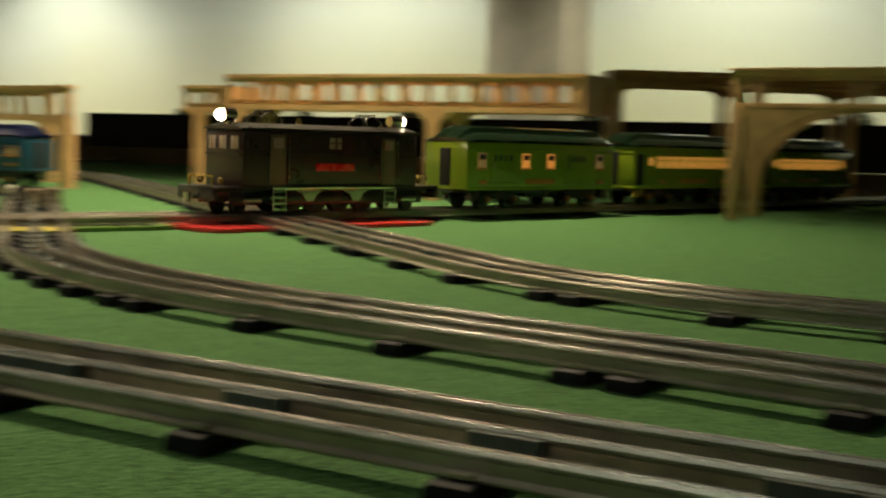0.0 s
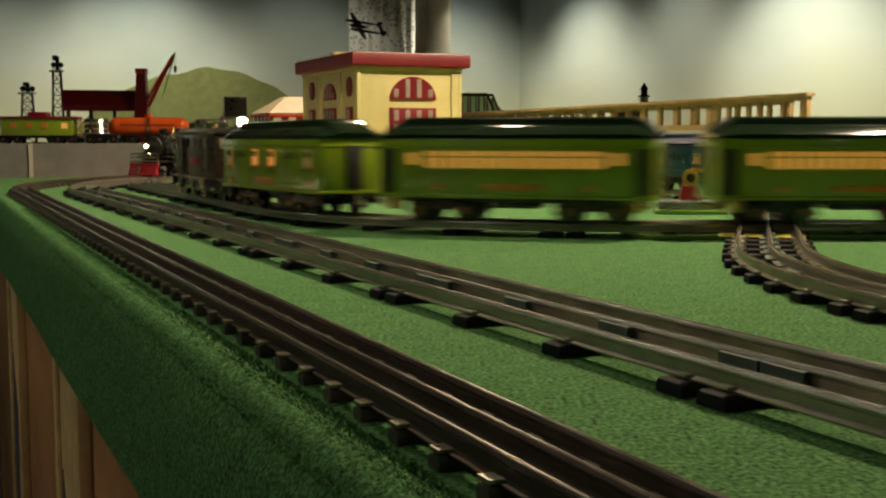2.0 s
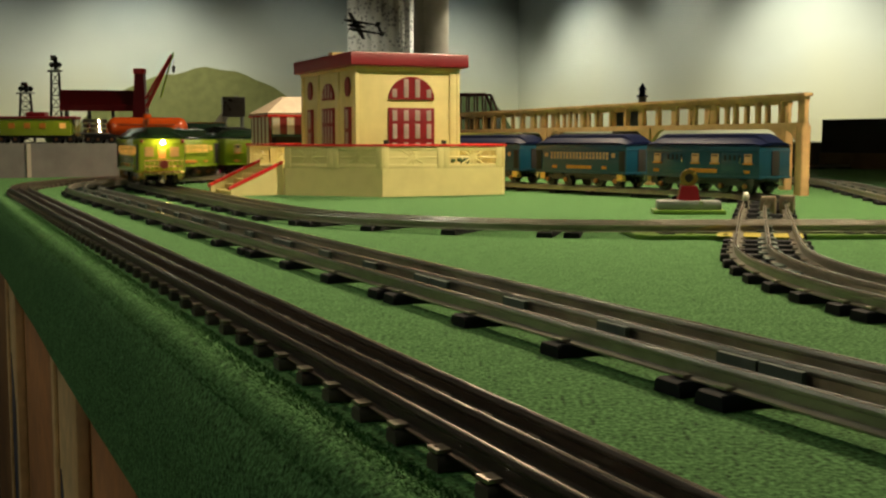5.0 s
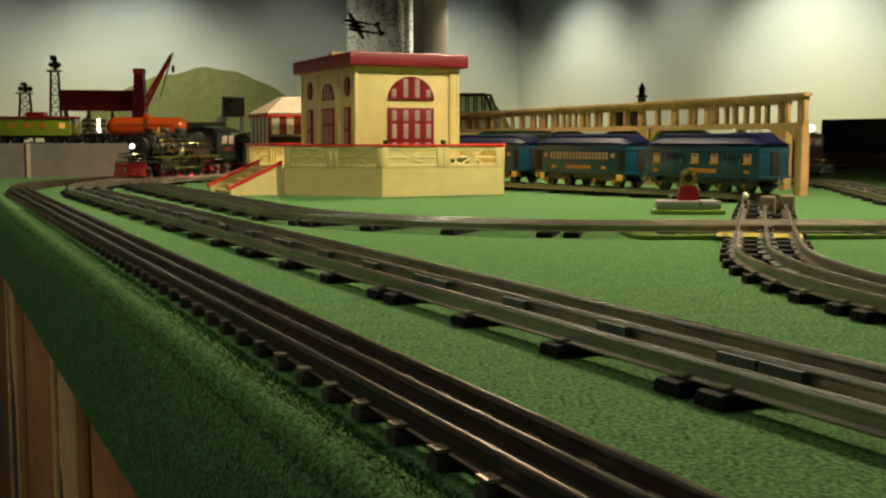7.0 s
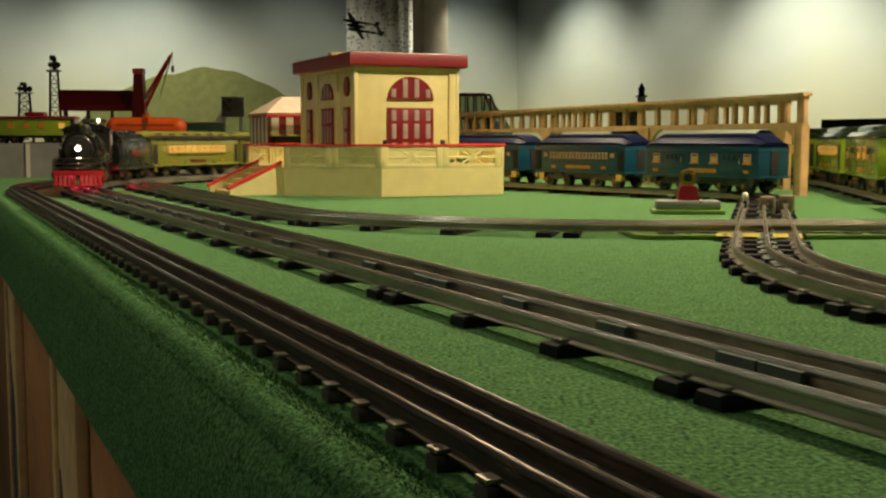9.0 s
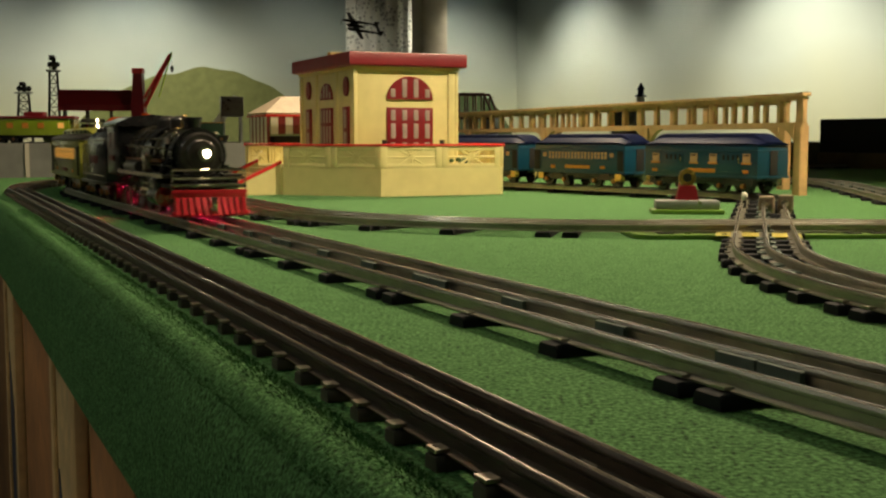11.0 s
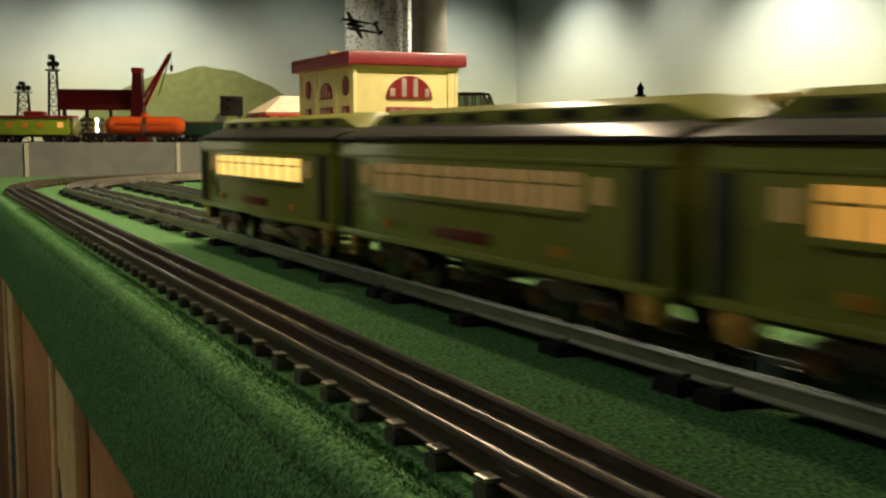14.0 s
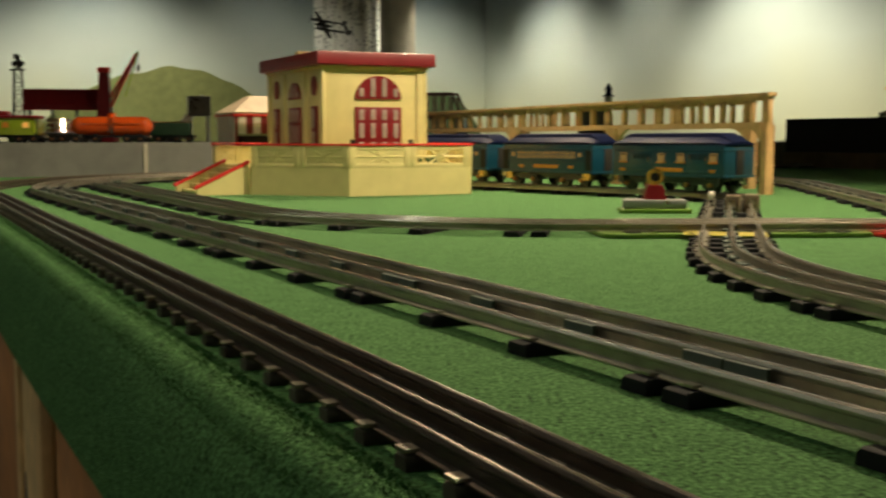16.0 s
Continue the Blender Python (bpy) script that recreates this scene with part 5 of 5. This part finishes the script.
def shed(m):
    m = m @ Matrix.Diagonal((1, 1, 1.4, 1))
    t = empty("freight_shed", m, "open freight shed with long dark red roof", "toy shed")
    bm = bmesh.new()
    ring_prism(bm, [(-0.075, 0.105), (0, 0.148), (0.075, 0.105), (0.075, 0.100), (0, 0.142), (-0.075, 0.100)], "x", -0.15, 0.15)
    part("roof", bm, RED, t, smooth=False)
    for x in (-0.13, -0.045, 0.045, 0.13):
        for y in (-0.05, 0.05):
            part("post", B(x - 0.005, x + 0.005, y - 0.005, y + 0.005, 0, 0.115), GUN, t)
    part("platform", B(-0.16, 0.16, -0.07, 0.07, 0, 0.03, 0.002), GREYPAINT, t)
    part("fascia_board", B(-0.15, 0.15, -0.078, -0.073, 0.088, 0.104), RED, t)


def crane(m):
    m = m @ Matrix.Diagonal((0.85, 0.95, 1.27, 1))
    t = empty("derrick_crane", m, "red tinplate derrick crane with green-tipped boom", "toy crane")
    part("base", B(-0.05, 0.05, -0.05, 0.05, 0, 0.05, 0.004), RED, t)
    bm = bmesh.new()
    loft(bm, [[(-0.032, -0.03, 0.05), (0.032, -0.03, 0.05), (0.032, 0.03, 0.05), (-0.032, 0.03, 0.05)], [(-0.020, -0.02, 0.21), (0.020, -0.02, 0.21), (0.020, 0.02, 0.21), (-0.020, 0.02, 0.21)]])
    part("tower", bm, RED, t, smooth=False)
    part("tower_cap", B(-0.024, 0.024, -0.024, 0.024, 0.21, 0.226, 0.002), RED_B, t)
    bm = bmesh.new()
    for y in (-0.016, 0.016):
        cyl(bm, (0.02, y, 0.10), (0.145, y * 0.4, 0.262), 0.004, seg=6)
        cyl(bm, (0.02, y, 0.13), (0.145, y * 0.4, 0.268), 0.003, seg=6)
    for k in range(7):
        f = k / 6
        cyl(bm, (0.02 + 0.125 * f, -0.016 + 0.01 * f, 0.10 + 0.162 * f), (0.02 + 0.125 * f, 0.016 - 0.01 * f, 0.13 + 0.138 * f), 0.002, seg=5)
    boom = part("boom", bm, RED_B, t)
    part("boom_tip", cyl(bmesh.new(), (0.09, 0.012, 0.14), (0.155, 0, 0.275), 0.004, seg=6), CARGREEN, boom)
    part("cable", cyl(bmesh.new(), (0.155, 0, 0.27), (0.155, 0, 0.235), 0.001, seg=5), BLACK, t)
    part("hook", ball(bmesh.new(), (0.155, 0, 0.225), 0.008, 8, 1.5), BLACK, t)


def coal_loader(m):
    t = empty("coal_elevator", m, "grey slanted conveyor of a coal elevator", "toy loader")
    bm = bmesh.new()
    ring_prism(bm, [(-0.09, 0.0), (-0.05, 0.0), (0.08, 0.17), (0.05, 0.18)], "y", -0.025, 0.025)
    part("chute", bm, GREYPAINT, t, smooth=False)
    part("hopper", B(0.0, 0.085, -0.035, 0.035, 0.10, 0.175, 0.003), GUN, t)
    for x in (0.01, 0.075):
        part("leg", B(x - 0.005, x + 0.005, -0.03, 0.03, 0, 0.10), GREYPAINT, t)


def barrels(m):
    t = empty("pipe_load_car", m, "flat car loaded with bright nickel coils", "toy train car")
    freight_base(t, 0.12)
    part("flat_deck", B(-0.06, 0.06, -0.04, 0.04, 0.026, 0.032, 0.001), BLACK, t)
    for z in (0.043, 0.060, 0.077):
        part("coil", cyl(bmesh.new(), (0, 0, z - 0.007), (0, 0, z + 0.006), 0.045, 0.040, 20), NICKEL, t)


def dark_car(m):
    t = empty("gondola_car", m, "dark green tinplate gondola car", "toy train car")
    freight_base(t, 0.17)
    part("body", B(-0.085, 0.085, -0.04, 0.04, 0.026, 0.075, 0.002), material("deep_green", (0.015, 0.05, 0.025), 0.4, coat=0.3), t)
    part("rim", B(-0.087, 0.087, -0.042, 0.042, 0.073, 0.077), BRASS, t)


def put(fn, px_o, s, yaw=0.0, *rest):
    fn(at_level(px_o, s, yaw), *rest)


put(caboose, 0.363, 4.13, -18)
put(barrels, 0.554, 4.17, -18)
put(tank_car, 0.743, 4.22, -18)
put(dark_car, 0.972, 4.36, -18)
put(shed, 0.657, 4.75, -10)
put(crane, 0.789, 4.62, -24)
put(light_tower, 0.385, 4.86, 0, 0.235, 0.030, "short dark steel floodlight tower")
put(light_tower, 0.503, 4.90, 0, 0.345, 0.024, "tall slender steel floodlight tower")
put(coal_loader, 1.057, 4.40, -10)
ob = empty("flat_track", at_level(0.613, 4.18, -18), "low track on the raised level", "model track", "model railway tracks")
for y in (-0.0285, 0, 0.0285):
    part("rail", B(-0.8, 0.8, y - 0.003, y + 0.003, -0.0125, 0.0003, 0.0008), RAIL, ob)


def pavilion():
    """Small striped kiosk beside the station."""
    x, y = g(0.905, 2.96)
    t = empty("striped_pavilion", pose(x, y, 0, 0, 0, GRID_YAW) @ Matrix.Diagonal((0.78, 0.85, 0.96, 1)), "red and cream striped toy pavilion with pale hipped roof", "toy pavilion")
    part("floor_slab", B(-0.11, 0.11, -0.09, 0.09, 0, 0.02, 0.002), CREAM_D, t)
    part("counter", B(-0.09, 0.09, -0.07, 0.07, 0.02, 0.13, 0.003), material("dark_hall", (0.05, 0.04, 0.035), 0.6), t)
    bm = bmesh.new()
    loft(bm, [[(a * w, b * d, z) for a, b in ((-1, -1), (1, -1), (1, 1), (-1, 1))] for w, d, z in ((0.125, 0.105, 0.186), (0.128, 0.108, 0.192), (0.05, 0.03, 0.235), (0.045, 0.026, 0.237))])
    roof = part("roof", bm, material("pale_roof", (0.45, 0.36, 0.25), 0.5, vary=0.12), t, smooth=False)
    part("roof_trim", B(-0.13, 0.13, -0.11, 0.11, 0.181, 0.187, 0.001), RED_B, roof)
    for sx in (-1, 1):
        for sy in (-1, 1):
            part("post", B(sx * 0.118 - 0.004, sx * 0.118 + 0.004, sy * 0.098 - 0.004, sy * 0.098 + 0.004, 0.02, 0.182), RED, t)
    for k in range(9):
        x0 = -0.11 + k * 0.0245
        if k < 4:
            part("stripe", B(x0, x0 + 0.0245, -0.103, -0.100, 0.135, 0.182), RED if k % 2 else WHITE, t)
        y0 = -0.095 + k * 0.021
        part("stripe", B(-0.123, -0.120, y0, y0 + 0.021, 0.10, 0.182), RED if k % 2 else WHITE, t)


pavilion()


def hill(name, pts, d, wall, mat, label):
    """A hill painted on the wall: a flat low relief of that outline; pts are (along, height)."""
    bm = bmesh.new()
    ring_prism(bm, pts, "y", 0, 0.006)
    ob = part(name, bm, mat, smooth=False)
    p = CORNER + wall * d - (US if wall is WALL_L else NO) * 0.012
    ang = math.degrees(math.atan2(wall.y, wall.x))
    ob.matrix_world = pose(p.x, p.y, 0, 0, 0, ang)
    tagged(ob, label, "painted hill", "", "structure")


def ridge(w, h, base=-0.2, n=26, seed=0, rough=0.05):
    pts = [(w, base), (0, base)]
    for k in range(n + 1):
        f = k / n
        pts.append((w * f, base + 0.35 + (h - 0.35 - base) * (math.sin(math.pi * f) ** 0.75) + rough * noise.noise(Vector((f * 9, seed, 0)))))
    return pts


hill("painted_hill", ridge(2.3, 0.73, seed=3), 1.95, WALL_L, HILL, "rounded green hill painted on the wall")
hill("painted_hill", ridge(1.3, 0.42, seed=7), 6.0, WALL_L, HILL_D, "low far hill painted on the wall")
hill("painted_hill", ridge(0.9, 0.56, seed=9), 0.05, WALL_L, HILL_D, "dark green hill painted beside the corner")


def truss_bridge():
    x, y = g(2.15, 4.55)
    t = empty("truss_bridge", pose(x, y, 0.1032, 0, 0, GRID_YAW - 40), "dark red steel truss bridge on the raised level", "toy bridge")
    L, h = 0.30, 0.10
    rb = material("bridge_red", (0.12, 0.02, 0.02), 0.5)
    for y0 in (-0.05, 0.05):
        bm = bmesh.new()
        box(bm, -L / 2, L / 2, y0 - 0.004, y0 + 0.004, 0.10, 0.112)
        box(bm, -L / 2 + 0.04, L / 2 - 0.04, y0 - 0.004, y0 + 0.004, 0.10 + h, 0.11 + h)
        for k in range(7):
            xk = -L / 2 + 0.04 + k * (L - 0.08) / 6
            box(bm, xk - 0.003, xk + 0.003, y0 - 0.003, y0 + 0.003, 0.11, 0.10 + h)
        cyl(bm, (-L / 2, y0, 0.108), (-L / 2 + 0.04, y0, 0.105 + h), 0.005, seg=6)
        cyl(bm, (L / 2, y0, 0.108), (L / 2 - 0.04, y0, 0.105 + h), 0.005, seg=6)
        part("truss", bm, rb, t, smooth=False)
    part("deck", B(-L / 2, L / 2, -0.05, 0.05, 0.098, 0.104), BLACK, t)
    for x0 in (-L / 2, L / 2 - 0.03):
        part("pier", B(x0, x0 + 0.03, -0.05, 0.05, 0, 0.098, 0.002), GREYPAINT, t)


truss_bridge()


def lighthouse(x, y):
    t = empty("lighthouse", pose(x, y, 0.1032), "small white lighthouse with dark blue cap and low house", "toy lighthouse")
    part("tower", cyl(bmesh.new(), (0, 0, 0), (0, 0, 0.20), 0.026, 0.018, 16), WHITE, t)
    part("gallery", cyl(bmesh.new(), (0, 0, 0.20), (0, 0, 0.207), 0.026, seg=16), NAVY, t)
    part("lantern_room", cyl(bmesh.new(), (0, 0, 0.207), (0, 0, 0.232), 0.014, seg=12), NAVY, t)
    part("cap", cyl(bmesh.new(), (0, 0, 0.232), (0, 0, 0.262), 0.019, 0.002, 14), NAVY, t)
    part("keeper_house", B(-0.13, -0.02, -0.03, 0.03, 0, 0.158, 0.002), GREYPAINT, t)
    part("house_roof", B(-0.14, -0.01, -0.04, 0.04, 0.158, 0.168, 0.002), GUN, t)


lighthouse(0.88, 5.15)


def cottage(x, y, z, yaw, w, roof, label):
    t = empty("cottage", pose(x, y, z, 0, 0, yaw), label, "toy house", "cottages")
    part("wall", B(-w, w, -0.04, 0.04, 0, 0.03, 0.001), WHITE, t)
    bm = bmesh.new()
    ring_prism(bm, [(-0.05, 0.028), (0.05, 0.028), (0.0, 0.062)], "x", -w - 0.01, w + 0.01)
    part("roof", bm, roof, t, smooth=False)
    part("chimney", B(w * 0.4, w * 0.4 + 0.014, -0.007, 0.007, 0.03, 0.075), CONCRETE, t)
    for x0 in (-w * 0.5, w * 0.5):
        part("window", B(x0 - 0.008, x0 + 0.008, -0.0415, -0.0395, 0.008, 0.024), DARK, t)


BROWNROOF = material("brown_roof", (0.16, 0.08, 0.05), 0.8)
for o, s, w in ((3.62, 3.05, 0.075), (3.7, 2.3, 0.06), (3.75, 1.0, 0.08)):
    x, y = g(o, s)
    cottage(x, y, 0.1962, GRID_YAW - 60, w, BROWNROOF, "tiny cottage with brown roof on the raised deck")


def bush(x, y, z, r, n, label, mat):
    t = empty("shrub", pose(x, y, z), label, "shrub", "model shrubs")
    bm = bmesh.new()
    for k in range(n):
        a, rr = random.uniform(0, 6.28), r * math.sqrt(random.random())
        h = random.uniform(0, 1) * r * 1.1 * (1 - 0.6 * rr / r)
        bmesh.ops.create_icosphere(bm, subdivisions=1, radius=random.uniform(0.12, 0.26) * r, matrix=pose(rr * math.cos(a), rr * math.sin(a), h, random.uniform(0, 90), random.uniform(0, 90), 0) @ Matrix.Diagonal((1, 1, 0.7, 1)))
    part("foliage", bm, mat, t, smooth=False)
    part("stem", cyl(bmesh.new(), (0, 0, 0), (0, 0, r * 0.5), r * 0.06, seg=6), WOOD_D, t)


LEAF = material("model_foliage", (0.045, 0.075, 0.02), 0.9, vary=0.3, scale=60)
for o, s, r in ((3.55, 3.3, 0.05), (3.6, 2.75, 0.035), (3.6, 1.55, 0.045), (3.6, 0.7, 0.05), (3.58, 0.2, 0.04)):
    x, y = g(o, s)
    bush(x, y, 0.196, r, 45, "small dark green model shrub", LEAF)
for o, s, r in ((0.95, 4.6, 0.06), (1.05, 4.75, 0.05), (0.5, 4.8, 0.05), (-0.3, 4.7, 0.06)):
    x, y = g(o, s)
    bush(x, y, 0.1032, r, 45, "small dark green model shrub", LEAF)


def stone_bank():
    """Grey stone rubble bank behind the crossing, by the far track."""
    bm = bmesh.new()
    for k in range(260):
        f = random.random()
        o, s = 2.15 + 0.55 * f + random.uniform(-0.05, 0.05), 1.72 + 0.25 * f + random.uniform(-0.07, 0.07)
        x, y = g(o, s)
        r = random.uniform(0.008, 0.02)
        bmesh.ops.create_icosphere(bm, subdivisions=1, radius=r, matrix=pose(x, y, random.uniform(0.003, 0.02), random.uniform(0, 90), random.uniform(0, 90), 0) @ Matrix.Diagonal((1, 0.8, 0.7, 1)))
    ob = part("stone_rubble", bm, material("grey_stone", (0.26, 0.26, 0.24), 0.9, vary=0.25, scale=60, bump=0.4), smooth=False)
    tagged(ob, "grey stone rubble along the far track", "rubble", "", "stuff")


stone_bank()


def airplane():
    x, y, z = -0.43, 5.9, 0.117 + (247 - 42) / 2042 * 5.95
    t = empty("model_airplane", pose(x, y, z - 0.03, 30, -10, 158) @ Matrix.Scale(0.6, 4), "dark twin-boom model airplane hung from the ceiling", "model airplane")
    bm = bmesh.new()
    loft(bm, [[(xx, r * math.cos(a), r * 0.9 * math.sin(a)) for a in [2 * math.pi * k / 12 for k in range(12)]] for xx, r in ((-0.06, 0.012), (0.0, 0.02), (0.06, 0.018), (0.10, 0.006))])
    part("fuselage", bm, BLACK, t)
    bm = bmesh.new()
    ring_prism(bm, [(0.045, 0.0), (0.03, 0.19), (-0.0, 0.19), (-0.02, 0.0), (-0.0, -0.19), (0.03, -0.19)], "z", -0.004, 0.004)
    part("wing", bm, BLACK, t)
    for sgn in (-1, 1):
        bm = bmesh.new()
        loft(bm, [[(xx, sgn * 0.065 + r * math.cos(a), r * math.sin(a)) for a in [2 * math.pi * k / 10 for k in range(10)]] for xx, r in ((-0.20, 0.005), (-0.05, 0.012), (0.07, 0.014), (0.11, 0.005))])
        part("boom", bm, BLACK, t)
        part("fin", B(-0.22, -0.18, sgn * 0.065 - 0.002, sgn * 0.065 + 0.002, -0.015, 0.03), BLACK, t)
        part("propeller", B(0.110, 0.113, sgn * 0.065 - 0.003, sgn * 0.065 + 0.003, -0.04, 0.04), GUN, t)
    part("tailplane", B(-0.215, -0.185, -0.07, 0.07, 0.0, 0.004), BLACK, t)
    up = t.matrix_world.inverted() @ Vector((x, y, CEIL + 0.005))
    part("thread", cyl(bmesh.new(), (0, 0, 0.0), up, 0.0012, seg=4), BLACK, t)


airplane()


def curtain():
    """Pale speckled hanging beside the column."""
    bm = bmesh.new()
    pts = []
    n = 40
    for k in range(n + 1):
        f = k / n
        pts.append((f * 0.62, 0.015 * math.sin(f * 40)))
    loft(bm, [[(x, y, z) for x, y in pts] + [(x, y + 0.006, z) for x, y in reversed(pts)] for z in (0.2, 0.7, 1.47)])
    m = bpy.data.materials.new("speckled_cloth")
    m.use_nodes = True
    nt = m.node_tree
    v = nt.nodes.new("ShaderNodeTexVoronoi")
    v.inputs["Scale"].default_value = 26
    r = nt.nodes.new("ShaderNodeValToRGB")
    r.color_ramp.elements[0].position, r.color_ramp.elements[1].position = 0.25, 0.45
    r.color_ramp.elements[0].color, r.color_ramp.elements[1].color = (0.38, 0.39, 0.40, 1), (0.82, 0.83, 0.80, 1)
    tc = nt.nodes.new("ShaderNodeTexCoord")
    nt.links.new(tc.outputs["Object"], v.inputs["Vector"])
    nt.links.new(v.outputs["Distance"], r.inputs[0])
    nt.links.new(r.outputs[0], nt.nodes["Principled BSDF"].inputs["Base Color"])
    nt.nodes["Principled BSDF"].inputs["Roughness"].default_value = 0.9
    ob = part("hanging_curtain", bm, m)
    ob.matrix_world = pose(-0.86, 10.45, 0, 0, 0, 8)
    tagged(ob, "pale speckled curtain hanging before the far wall", "curtain")


curtain()

# ---------------------------------------------------------------- what moves
FRONT_A = ((0.0, 3.448), (0.6, 3.918), (1.0, 4.225), (1.2, 4.353), (1.5, 4.575), (2.0, 4.958), (2.5, 5.363), (3.0, 5.703), (3.5, 5.948), (4.2, 6.343),
           (7.2, 8.173), (7.6, 8.443), (8.0, 8.698), (8.4, 8.968), (9.2, 9.513), (16.0, 13.973))
FRONT_B = ((0.0, 4.11), (6.0, 4.11), (6.3, 4.125), (6.8, 4.15), (7.2, 4.195), (7.6, 4.31), (8.0, 4.465), (8.4, 4.64), (8.8, 4.775), (9.2, 4.965),
           (10.2, 5.46), (11.3, 6.006), (11.6, 6.205), (12.0, 6.495), (12.3, 6.703), (12.5, 6.866), (13.0, 7.283), (13.3, 7.523), (14.0, 8.03), (14.6, 8.485), (15.0, 8.77), (15.3, 8.995), (16.0, 9.528))


def along(table, t):
    return float(np.interp(t, [a for a, _ in table], [b for _, b in table]))


def motions():
    times = [k * 0.1 for k in range(161)]

    def ride(thing, P, table, back, base, size, shift=0.0):
        thing.scale = (size, size, size)
        rows = []
        for t in times:
            m = stand(P, along(table, t) - back, base)
            rows.append((t, m @ pose(shift, 0, 0)))
        walk(thing, rows)

    ride(LOCO_A, PATH_A, FRONT_A, 0.212, 0.165, 0.98)
    for k, car in enumerate(CARS_A):
        ride(car, PATH_A, FRONT_A, 0.215 + 0.412 + k * 0.398, 0.20, 1.02)
    ride(LOCO_B, PATH_M, FRONT_B, 0.224, 0.145, 1.02, 0.224)
    ride(TENDER, PATH_M, FRONT_B, 0.595, 0.145, 1.0)
    for k, car in enumerate(CARS_B):
        ride(car, PATH_M, FRONT_B, 0.945 + k * 0.436, 0.225, 1.0)
    for thing, axle, r, x in AXLES:
        if r < 0.015:
            continue
        table = FRONT_A if thing is LOCO_A else FRONT_B
        walk(axle, [(k / FPS, pose(x, 0, r, 0, math.degrees(along(table, k / FPS) / r), 0)) for k in range(16 * FPS + 1)])
    for rod in RODS:
        rows = []
        for k in range(16 * FPS + 1):
            a = along(FRONT_B, k / FPS) / 0.0255
            rows.append((k / FPS, pose(0.0115 * math.cos(a), 0, 0.0255 - 0.0115 * math.sin(a))))
        walk(rod, rows)


motions()
